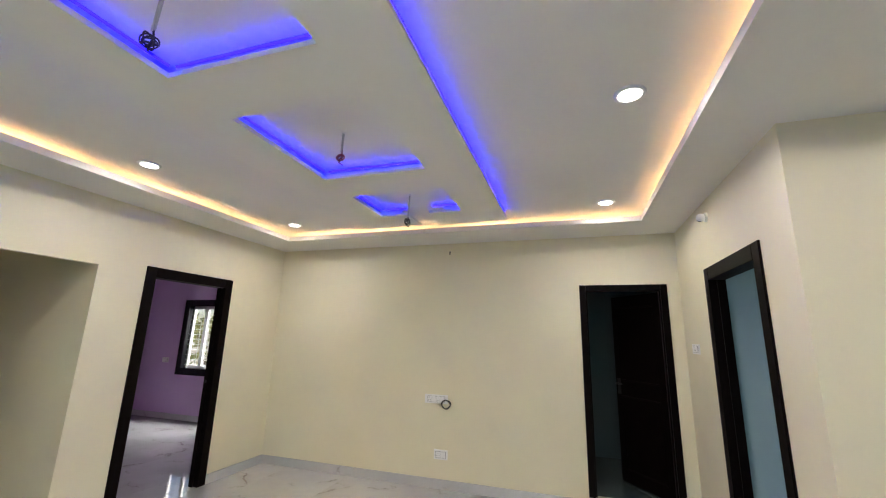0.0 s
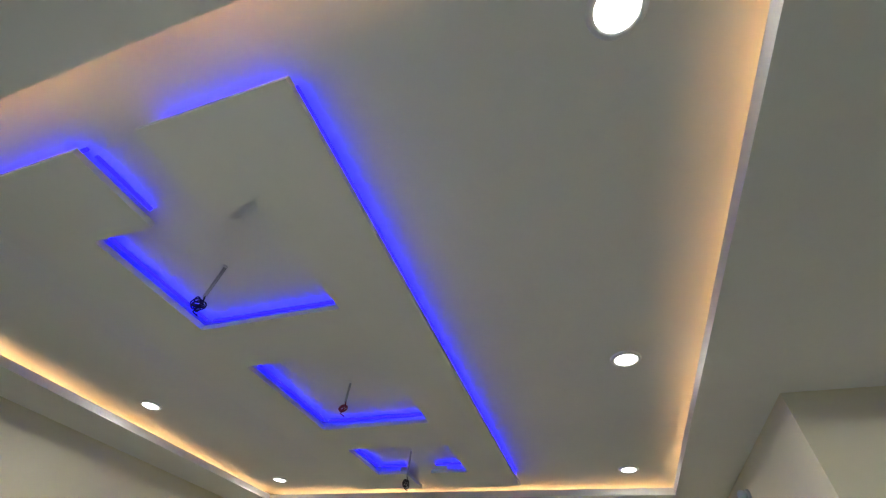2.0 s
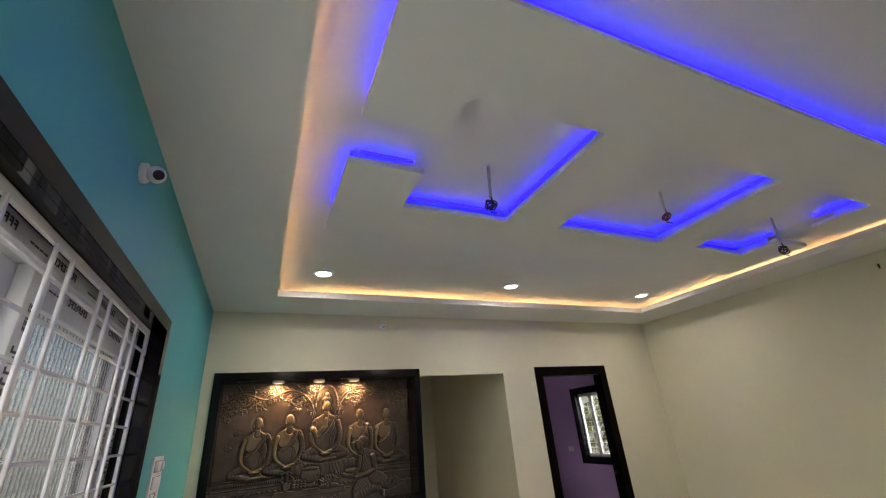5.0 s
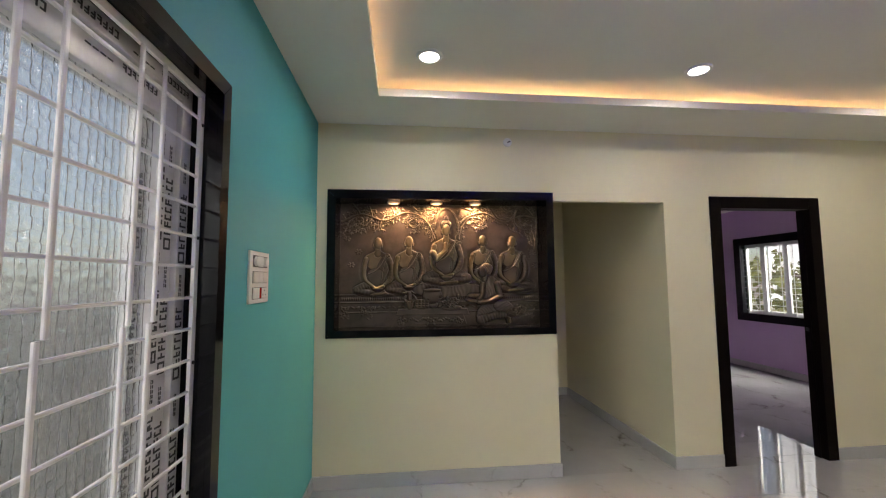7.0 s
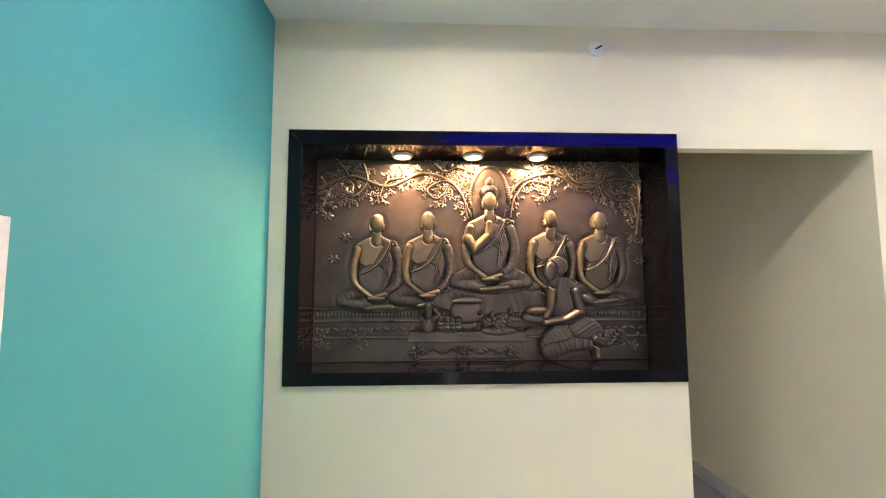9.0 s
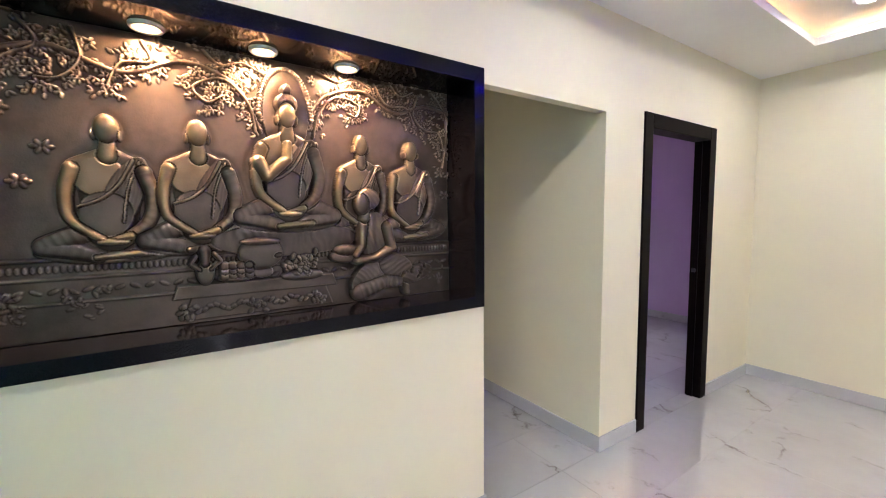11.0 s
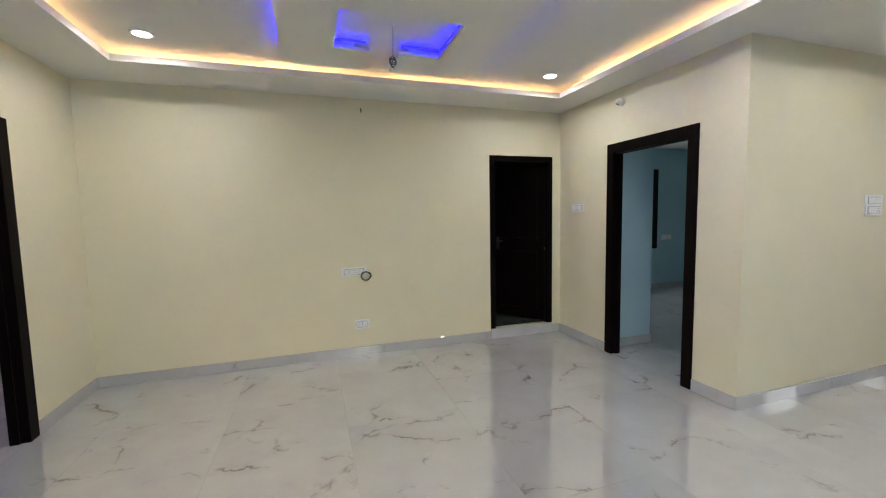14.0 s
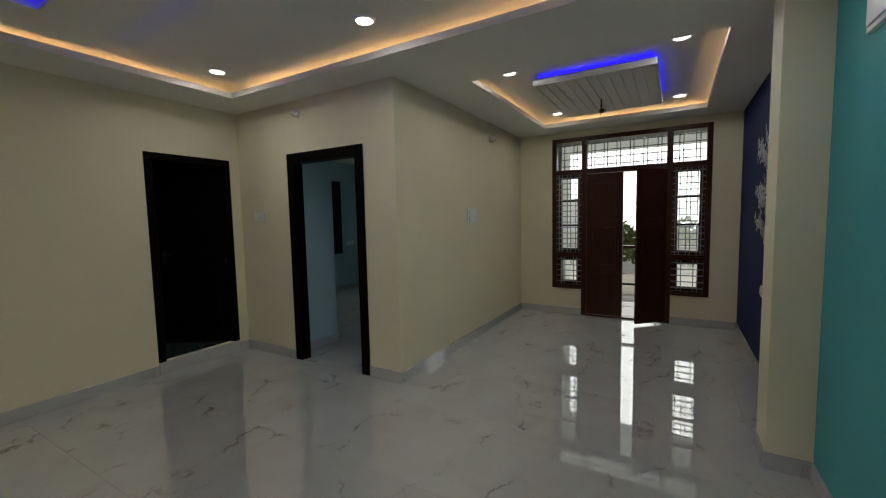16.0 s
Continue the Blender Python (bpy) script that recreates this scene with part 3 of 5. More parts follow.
boxed("niche_back", GRANITE, niche, XB - 0.03, XB, iy0 - 0.06, iy1 + 0.001, iz0 - 0.04, iz1 + 0.06)

first = downlight(-3.578, 0.208, iz1 - 0.0005, 0.040, LAMPWARM, 8.5, (1.0, 0.56, 0.27), "small white downlight glowing warm above the relief", "niche downlights")
for y in (0.540, 0.845):
    copy_thing(first, pose(-3.578, y, iz1 - 0.0005))

# ---------- large window in the teal wall ----------


def bar_mesh(name, mat, *dims, bevel=0.002):
    bm = bmesh.new()
    box(bm, *dims, bevel=bevel, segments=1)
    return mesh_of(name, bm, mat)


def put_part(name, mesh, parent, at=(0, 0, 0)):
    o = new(name, mesh)
    o.parent = parent
    o.location = at
    return o


win = tagged(new("window_1"), "large white sliding window set in black granite", "window", kind="structure")
wx0, wx1, wz0, wz1 = BIGWIN
b = 0.058
jx0, jx1, jz0, jz1 = wx0 + b, wx1 - b, wz0 + b, wz1 - b


def prism_y(bm, quad, y0, y1):
    a = [bm.verts.new((x, y0, z)) for x, z in quad]
    c = [bm.verts.new((x, y1, z)) for x, z in quad]
    bm.faces.new(a)
    bm.faces.new(c[::-1])
    for i in range(4):
        bm.faces.new((a[i], a[(i + 1) % 4], c[(i + 1) % 4], c[i]))


def granite_surround(parent, outer, inner, face, out, depth, mat=GRANITE):
    """Mitred border on a wall face across y, and the reveal behind it; out is the side it stands on."""
    ox0, ox1, oz0, oz1 = outer
    px0, px1, pz0, pz1 = inner
    for quad in (((ox0, oz0), (ox1, oz0), (px1, pz0), (px0, pz0)), ((ox1, oz0 + g), (ox1, oz1 - g), (px1, pz1 - g), (px1, pz0 + g)),
                 ((ox1, oz1), (ox0, oz1), (px0, pz1), (px1, pz1)), ((ox0, oz1 - g), (ox0, oz0 + g), (px0, pz0 + g), (px0, pz1 - g))):
        bm = bmesh.new()
        prism_y(bm, quad, face + out * 0.012, face - out * 0.008)
        bmesh.ops.bevel(bm, geom=bm.edges[:], offset=0.0012, segments=1, affect="EDGES")
        part("granite_border", bm, mat, parent)
    y0, y1 = sorted((face - out * 0.008, face - out * depth))
    for q in ((ox0 + 0.002, px0, oz0 + 0.002, oz1 - 0.002), (px1, ox1 - 0.002, oz0 + 0.002, oz1 - 0.002), (px0, px1, oz0 + 0.002, pz0), (px0, px1, pz1, oz1 - 0.002)):
        boxed("granite_reveal", mat, parent, q[0], q[1], y0, y1, q[2], q[3])


granite_surround(win, BIGWIN, (jx0, jx1, jz0, jz1), YS, 1, 0.155)

# sliding sashes wrapped in printed film
uy = -0.47


def film_marks(parent, x, y, z0, z1, seed, w=0.017):
    """Illegible heavy print on the protective film, as plain bars up the profile."""
    r = random.Random(seed)
    bm = bmesh.new()
    z = z0 + 0.03 + 0.05 * r.random()
    while z < z1 - 0.26:
        box(bm, x - w, x - w + 0.006, y, y + 0.0012, z, z + 0.036)
        box(bm, x + w - 0.006, x + w, y, y + 0.0012, z, z + 0.036)
        box(bm, x - w + 0.006, x + w - 0.006, y, y + 0.0012, z, z + 0.007)
        box(bm, x - w + 0.006, x + w - 0.006, y, y + 0.0012, z + 0.029, z + 0.036)
        z += 0.046
        for k in range(8):
            h = 0.0175
            box(bm, x - w, x + w, y, y + 0.0012, z, z + 0.006)
            for c in r.sample((-w, -0.003, w - 0.006), r.choice((1, 2, 2))):
                box(bm, x + c, x + c + 0.006, y, y + 0.0012, z + 0.006, z + h - 0.003 * r.random())
            z += h + 0.0055
        z += 0.03
        for k in range(5):
            box(bm, x - 0.006, x - 0.002, y, y + 0.0012, z, z + 0.010)
            box(bm, x + 0.003, x + 0.005, y, y + 0.0012, z, z + 0.012)
            z += 0.014
        z += 0.03 + 0.05 * r.random()
    part("film_print", bm, INK, parent, "black print on film")


def film_marks_h(parent, z, y, x0, x1, seed):
    r = random.Random(seed)
    bm = bmesh.new()
    x = x0 + 0.03
    while x < x1 - 0.15:
        for k in range(8):
            box(bm, x, x + 0.004, y, y + 0.0012, z - 0.010, z + 0.010)
            for c in r.sample((-0.010, -0.002, 0.006), 2):
                box(bm, x + 0.004, x + 0.013, y, y + 0.0012, z + c, z + c + 0.004)
            x += 0.019
        x += 0.03
        for k in range(4):
            box(bm, x, x + 0.018, y, y + 0.0012, z - 0.008, z - 0.004)
            x += 0.024
        x += 0.05 + 0.05 * r.random()
    part("film_print", bm, INK, parent, "faint black print on film")


def sash(name, x0, x1, y, glazed, seed):
    s = new(name)
    s.parent = win
    w = 0.088
    for k, q in enumerate(((x0, x0 + w, jz0 + 0.05, jz1 - 0.05), (x1 - w, x1, jz0 + 0.05, jz1 - 0.05), (x0 + w, x1 - w, jz0 + 0.05, jz0 + 0.05 + w), (x0 + w, x1 - w, jz1 - 0.05 - w, jz1 - 0.05))):
        boxed("sash_profile", (FILM, UPVC, FILM, FILM)[k], s, q[0], q[1], y - 0.018, y + 0.018, q[2], q[3], bevel=0.004)
    if glazed:
        o = boxed("pane", FROST, s, x0 + w - 0.004, x1 - w + 0.004, y - 0.002, y + 0.002, jz0 + 0.05 + w - 0.004, jz1 - 0.05 - w + 0.004)
        o.visible_shadow = False
    film_marks(s, x0 + 0.026, y + 0.018, jz0 + 0.10, jz1 - 0.12, seed)
    film_marks(s, x0 + 0.066, y + 0.018, jz0 + 0.10, jz1 - 0.12, seed + 5, 0.011)
    film_marks(s, x1 - 0.035, y + 0.018, jz0 + 0.12, jz1 - 0.12, seed + 1)
    film_marks_h(s, jz1 - 0.08, y + 0.018, x0 + 0.08, x1 - 0.05, seed + 2)
    return s


for q in ((jx0, jx0 + 0.055, jz0, jz1), (jx1 - 0.055, jx1, jz0, jz1), (jx0 + 0.055, jx1 - 0.055, jz0, jz0 + 0.05), (jx0 + 0.055, jx1 - 0.055, jz1 - 0.05, jz1)):
    boxed("window_frame", FILM, win, q[0], q[1], uy - 0.03, uy + 0.035, q[2], q[3], bevel=0.003)
film_marks(win, jx0 + 0.030, uy + 0.035, jz0 + 0.05, jz1 - 0.05, 11)
film_marks_h(win, jz1 - 0.025, uy + 0.035, jx0, jx1, 13)
sash("sash", jx0 + 0.056, -0.99, uy + 0.0, True, 21)
sash("sash", jx0 + 0.10, -0.92, uy - 0.038, True, 31)
sash("sash", -0.24, jx1 - 0.056, uy + 0.0, True, 41)

# white iron grille in front of it
grille = thing("window_grille", "white enamelled iron bar grille across the large window", "window grille")
gy = -0.40
gz0, gz1 = jz0 + 0.002, jz1 - 0.002
for q in ((jx0 + 0.002, jx0 + 0.026, gz0, gz1), (jx1 - 0.026, jx1 - 0.002, gz0, gz1)):
    boxed("grille_frame", GRILLPAINT, grille, q[0], q[1], gy - 0.006, gy + 0.006, q[2], q[3], bevel=0.002)
for q in ((gz0, gz0 + 0.024), (gz1 - 0.024, gz1)):
    boxed("grille_frame", GRILLPAINT, grille, jx0 + 0.026, jx1 - 0.026, gy - 0.006, gy + 0.006, q[0], q[1], bevel=0.002)
hb = bar_mesh("grille_bar", GRILLPAINT, jx0 + 0.026, jx1 - 0.026, -0.0045, 0.0045, -0.0045, 0.0045)
zz = gz1 - 0.097
while zz > gz0 + 0.05:
    put_part("grille_bar", hb, grille, (0, gy, zz))
    zz -= 0.0985
zmid = 1.33
vu = bar_mesh("grille_bar", GRILLPAINT, -0.006, 0.006, -0.0045, 0.0045, zmid, gz1 - 0.024)
vd = bar_mesh("grille_bar", GRILLPAINT, -0.006, 0.006, -0.0045, 0.0045, gz0 + 0.024, zmid)
for k in range(6):
    c = -1.61 + 0.328 * k
    for o in (-0.049, 0.049):
        put_part("grille_bar", vu, grille, (c + o, gy + 0.009, 0))
        put_part("grille_bar", vd, grille, (c + 0.018 + o, gy + 0.009, 0))
screw = bmesh.new()
lathe(screw, [(0.006, 0.0), (0.006, 0.003), (0.003, 0.004)], 10)
screw = mesh_of("screw", screw, IRON)
for z in (0.78, 1.18, 1.58, 1.96):
    for x in (jx0 + 0.014, jx1 - 0.014):
        o = put_part("screw", screw, grille, (x, gy + 0.006, z))
        o.rotation_euler = (radians(-90), 0, 0)

# ---------- lilac bedroom window ----------
bw = tagged(new("window_2"), "bedroom window with black granite surround and iron bars", "window", kind="structure")
granite_surround(bw, (-6.72, -5.40, 0.755, 2.1), (-6.60, -5.52, 0.875, 1.98), 5.88, -1, 0.14)
for x0, x1 in ((-6.60, -6.28), (-6.28, -5.90), (-5.90, -5.52)):
    f = new("casement")
    f.parent = bw
    for q in ((x0, x0 + 0.04, 0.875, 1.98), (x1 - 0.04, x1, 0.875, 1.98), (x0 + 0.04, x1 - 0.04, 0.875, 0.92), (x0 + 0.04, x1 - 0.04, 1.935, 1.98)):
        boxed("casement_frame", UPVC, f, q[0], q[1], 5.965, 6.0, q[2], q[3], bevel=0.003)
    o = boxed("pane", GLASS, f, x0 + 0.038, x1 - 0.038, 5.98, 5.984, 0.918, 1.937)
    o.visible_shadow = False
bg = thing("window_grille", "pale iron bar grille across the bedroom window", "window grille")
hb = bar_mesh("grille_bar", GRILLPAINT, -6.60, -5.52, -0.004, 0.004, -0.004, 0.004)
for k in range(12):
    put_part("grille_bar", hb, bg, (0, 5.935, 0.93 + 0.09 * k))
vb = bar_mesh("grille_bar", GRILLPAINT, -0.005, 0.005, -0.004, 0.004, 0.876, 1.979)
for k in range(6):
    put_part("grille_bar", vb, bg, (-6.55 + 0.196 * k, 5.944, 0))

# ---------- blue room window ----------
rw = tagged(new("window_3"), "blue room window with a black granite surround", "window", kind="structure")
granite_surround(rw, (3.0, 4.47, 0.75, 2.2), (3.14, 4.22, 0.89, 2.06), 6.2, -1, 0.14)
o = boxed("pane", GLASS, rw, 3.14, 4.22, 6.30, 6.306, 0.89, 2.06)
o.visible_shadow = False

# ---------- entrance door with side lights ----------
ent = tagged(new("entrance_frame"), "red-brown teak entrance frame with glazed side lights", "door frame", kind="structure")
ex0, ex1 = XM - 0.012, XM + 0.10
for q in ((-0.054, 0.006, 0.376, 2.514), (0.36, 0.43, 0.0, 2.455), (1.40, 1.469, 0.0, 2.455), (1.819, 1.879, 0.376, 2.514)):
    boxed("post", REDWOOD, ent, ex0, ex1, q[0], q[1], q[2], q[3], bevel=0.004)
boxed("head", REDWOOD, ent, ex0, ex1, 0.006, 1.819, 2.455, 2.514, bevel=0.004)
for q in ((0.006, 0.36), (0.43, 1.40), (1.469, 1.819)):
    boxed("transom", REDWOOD, ent, ex0, ex1, q[0], q[1], 2.0, 2.07, bevel=0.004)
    p = boxed("pane", GLASS, ent, XM + 0.05, XM + 0.054, q[0], q[1], 2.07, 2.455)
    p.visible_shadow = False
for q in ((0.006, 0.36), (1.469, 1.819)):
    boxed("sill", REDWOOD, ent, ex0 - 0.012, ex1, q[0], q[1], 0.376, 0.435, bevel=0.004)
    boxed("middle_rail", REDWOOD, ent, ex0, ex1, q[0], q[1], 0.835, 0.90, bevel=0.004)
    for z0, z1 in ((0.435, 0.835), (0.90, 2.0)):
        p = boxed("pane", GLASS, ent, XM + 0.05, XM + 0.054, q[0] + 0.03, q[1] - 0.03, z0 + 0.03, z1 - 0.03)
        p.visible_shadow = False
        for a in ((q[0], q[0] + 0.062, z0, z1), (q[1] - 0.062, q[1], z0, z1), (q[0] + 0.062, q[1] - 0.062, z0, z0 + 0.055), (q[0] + 0.062, q[1] - 0.062, z1 - 0.055, z1)):
            boxed("casement_rail", REDWOOD, ent, XM + 0.03, XM + 0.07, *a, bevel=0.002)
    for z in (1.27, 1.62):
        boxed("casement_rail", REDWOOD, ent, XM + 0.03, XM + 0.07, q[0] + 0.062, q[1] - 0.062, z, z + 0.028, bevel=0.002)
boxed("threshold", REDWOOD, ent, XM - 0.01, XM + 0.10, 0.43, 1.40, 0.0, 0.024, bevel=0.003)


def entrance_grille(y0, y1, z0, z1, cols, rows):
    t = thing("window_grille", "pale iron bar grille in the entrance frame, coloured grey as backlit", "window grille", group="entrance grilles")
    h = bar_mesh("grille_bar", GRILLE_BACKLIT, -0.007, 0.007, y0, y1, -0.006, 0.006, bevel=0.001)
    for k in range(rows):
        put_part("grille_bar", h, t, (XM + 0.016, 0, z0 + (z1 - z0) * (k + 0.5) / rows))
    v = bar_mesh("grille_bar", GRILLE_BACKLIT, -0.007, 0.007, -0.0055, 0.0055, z0, z1, bevel=0.001)
    for k in range(cols):
        c = y0 + (y1 - y0) * (k + 0.5) / cols
        for o in (-0.022, 0.022):
            put_part("grille_bar", v, t, (XM + 0.008, c + o, 0))


entrance_grille(0.006, 0.36, 0.90, 2.0, 3, 14)
entrance_grille(1.469, 1.819, 0.90, 2.0, 3, 14)
entrance_grille(0.006, 0.36, 0.435, 0.835, 2, 5)
entrance_grille(1.469, 1.819, 0.435, 0.835, 2, 5)
entrance_grille(0.006, 0.36, 2.07, 2.455, 2, 4)
entrance_grille(0.43, 1.40, 2.07, 2.455, 6, 4)
entrance_grille(1.469, 1.819, 2.07, 2.455, 2, 4)


def door_leaf(name, m, w, label, side):
    """Panelled teak leaf: hinge at local x = 0, free edge at x = w."""
    d = tagged(new(name), label, "door", kind="structure")
    d.matrix_world = m
    boxed("leaf", REDWOOD, d, 0.0, w, -0.019, 0.019, 0.028, 1.995, bevel=0.004)
    for z0, z1 in ((0.16, 0.62), (0.74, 1.25), (1.37, 1.86)):
        for s in (-1, 1):
            bm = bmesh.new()
            y0, y1 = sorted((s * 0.018, s * 0.026))
            box(bm, 0.09, w - 0.09, y0, y1, z0, z1, 0.006, 2)
            part("door_panel", bm, REDWOOD, d)
    bm = bmesh.new()
    for s in (-1, 1):
        tube(bm, [(w - 0.05, s * 0.018, 0.93), (w - 0.05, s * 0.05, 0.94), (w - 0.05, s * 0.052, 1.06), (w - 0.05, s * 0.018, 1.07)], 0.008, 8)
    part("handle", bm, IRON, d, "dark pull handle")
    return d


door_leaf("door_2", pose(XM + 0.01, 1.398, 0, 0, 0, -91.5), 0.468, "red-brown teak door leaf standing closed", 1)
door_leaf("door_3", pose(XM + 0.0, 0.432, 0, 0, 0, 137), 0.45, "red-brown teak door leaf pushed open inward", -1)

# ---------- balcony and outdoors ----------
# floor and slab coloured dark grey to deepen the shade behind the transom
slab("balcony_floor", (XM + 0.15, 6.15, -1.2, 2.42), -0.2, -0.02, GREYWALL, "balcony floor coloured grey to throw less light upward")
slab("balcony_roof", (XM + 0.15, 6.6, -1.6, 3.6), 2.6, 2.8, GREYWALL, "slab over the balcony, its underside's shade put into the grey", "ceiling")
slab("balcony_wall", (XM + 0.15, 5.5, YC + T - 0.02, YC + T), -0.02, 2.6, GREYWALL, "grey plastered balcony side wall", "wall")
bm = bmesh.new()
box(bm, 5.86, 6.14, 2.02, 2.40, -0.02, 2.6, 0.006)
structure("balcony_column", bm, GREYWALL, "grey plastered column at the balcony's edge", "column")
rail = thing("balcony_railing", "balcony railing with red-brown top rail and steel posts", "railing")
boxed("top_rail", REDWOOD, rail, 5.97, 6.03, -1.2, 2.4, 0.84, 0.89, bevel=0.008)
boxed("bottom_rail", IRON, rail, 5.98, 6.02, -1.2, 2.4, 0.20, 0.24, bevel=0.004)
pm = bar_mesh("post", STEEL, -0.015, 0.015, -0.015, 0.015, -0.02, 0.84)
cm = bar_mesh("cross_piece", STEEL, -0.008, 0.008, -0.09, 0.09, -0.01, 0.01)
for k in range(7):
    y = -1.1 + 0.56 * k
    put_part("post", pm, rail, (6.0, y, 0))
    put_part("cross_piece", cm, rail, (6.0, y, 0.70))
    put_part("cross_piece", cm, rail, (6.0, y, 0.40))

GROUND = plain("dry_ground", (0.30, 0.27, 0.22), 0.9, vary=0.3, scale=0.2)
bm = bmesh.new()
vs = [bm.verts.new((x, y, -3.4)) for x, y in ((-900, -900), (900, -900), (900, 900), (-900, 900))]
bm.faces.new(vs)
structure("ground", bm, GROUND, "dry earth ground below the house", "ground")

BARK = plain("bark", (0.10, 0.07, 0.05), 0.9, vary=0.3)
LEAF = plain("leaf", (0.12, 0.13, 0.035), 0.6, vary=0.45, scale=1.5)
HOUSE = paint("orange_house_paint", (0.52, 0.22, 0.13), rough=0.8)
HOUSE_W = paint("white_house_paint", (0.66, 0.64, 0.60), rough=0.8)
DARKGLASS = plain("dark_window_glass", (0.02, 0.025, 0.03), 0.1)


def tree(x, y, h, r, seed):
    rnd = random.Random(seed)
    t = thing("tree", "leafy green tree beyond the balcony", "tree", pose(x, y, -3.4), "trees outside")
    bm = bmesh.new()
    tube(bm, [(0, 0, 0), (0.1, 0.05, h * 0.3), (0.0, 0.15, h * 0.55), (0.1, 0.1, h * 0.8)], 0.16, 8)
    for k in range(6):
        a = k * 1.05 + rnd.random()
        tube(bm, [(0.05, 0.1, h * (0.4 + 0.05 * k)), (math.cos(a) * r * 0.4, math.sin(a) * r * 0.4, h * (0.55 + 0.05 * k)), (math.cos(a) * r * 0.75, math.sin(a) * r * 0.75, h * (0.62 + 0.05 * k))], 0.05, 6)
    part("trunk", bm, BARK, t)
    bm = bmesh.new()
    clumps = [(rnd.gauss(0, r * 0.45), rnd.gauss(0, r * 0.45), h * (0.72 + 0.2 * rnd.gauss(0, 0.6)), r * (0.22 + 0.25 * rnd.random())) for _ in range(26)]
    for cx, cy, cz, cr in clumps:
        for _ in range(70):
            v = Vector((rnd.gauss(0, 1), rnd.gauss(0, 1), rnd.gauss(0, 0.8))).normalized() * cr * (0.5 + 0.5 * rnd.random())
            c = Vector((cx, cy, cz)) + v
            e = Euler((rnd.random() * 6, rnd.random() * 6, rnd.random() * 6)).to_matrix()
            s = 0.10 + 0.10 * rnd.random()
            bm.faces.new([bm.verts.new(c + e @ Vector(p) * s) for p in ((-1, -0.5, 0), (0, -0.7, 0.2), (1, 0, 0), (0, 0.7, 0.2), (-1, 0.5, 0))])
    part("crown", bm, LEAF, t)


tree(22, -1.4, 3.7, 1.7, 1)
tree(23, -2.5, 4.0, 2.0, 2)
tree(26, 4.0, 4.0, 2.0, 3)
tree(21, -6.0, 3.8, 1.8, 4)
tree(30, 0.4, 4.2, 2.2, 5)
tree(-6.8, 11.5, 5.6, 2.4, 6)
tree(-10.5, 13.0, 6.0, 2.6, 7)


def house(x, y, w, d, storeys, mat, label):
    h = 3.1 * storeys
    t = thing("apartment_house", label, "house", pose(x, y, -3.4), "houses outside")
    boxed("wall", mat, t, 0, d, 0, w, 0, h)
    boxed("roof", OUTWALL, t, -0.3, d + 0.3, -0.3, w + 0.3, h, h + 0.5)
    for s in range(storeys):
        boxed("ledge", OUTWALL, t, -0.25, 0.0, -0.1, w + 0.1, 3.1 * s + 2.85, 3.1 * s + 3.05)
        n = int(w // 2.6)
        for k in range(n):
            c = (k + 0.5) * w / n
            wn_ = new("window")
            wn_.parent = t
            boxed("frame", HOUSE_W, wn_, -0.06, 0.0, c - 0.75, c + 0.75, 3.1 * s + 0.9, 3.1 * s + 2.3)
            boxed("pane", DARKGLASS, wn_, -0.075, -0.061, c - 0.65, c + 0.65, 3.1 * s + 1.0, 3.1 * s + 2.2)


house(42, -14, 12, 9, 2, HOUSE, "orange painted two-storey house beyond the trees")
house(46, 8, 14, 9, 2, HOUSE_W, "white two-storey house beyond the trees")

# hazy white sky low over the horizon and behind the windows
HAZE = glowing("white_haze", (1.0, 1.0, 1.0), 4.5)
HAZE_SIDE = glowing("soft_white_haze", (1.0, 1.0, 0.98), 0.6)
HAZE_SOUTH = glowing("bright_white_haze", (1.0, 1.0, 1.0), 3.4)
bm = bmesh.new()
bm.faces.new([bm.verts.new(p) for p in ((120, -160, -3.3), (120, 160, -3.3), (120, 160, 90), (120, -160, 90))])
structure("backdrop", bm, HAZE, "white hazy sky in the distance", "sky")
bm = bmesh.new()
bm.faces.new([bm.verts.new(p) for p in ((-60, 60, -3.3), (40, 60, -3.3), (40, 60, 60), (-60, 60, 60))])
structure("backdrop", bm, HAZE_SIDE, "white hazy sky in the distance", "sky")
bm = bmesh.new()
bm.faces.new([bm.verts.new(p) for p in ((-40, -55, -3.3), (40, -55, -3.3), (40, -55, 60), (-40, -55, 60))])
structure("backdrop", bm, HAZE_SOUTH, "white hazy sky in the distance", "sky")
# added wall that greys the lower half of the view through the panes
slab("view_darkening_wall", (-14, 9, -3.6, -3.45), -3.4, 1.45, GREYWALL, "grey wall added outside to darken the window's lower half", "wall")

# ---------- bronze relief in the niche ----------


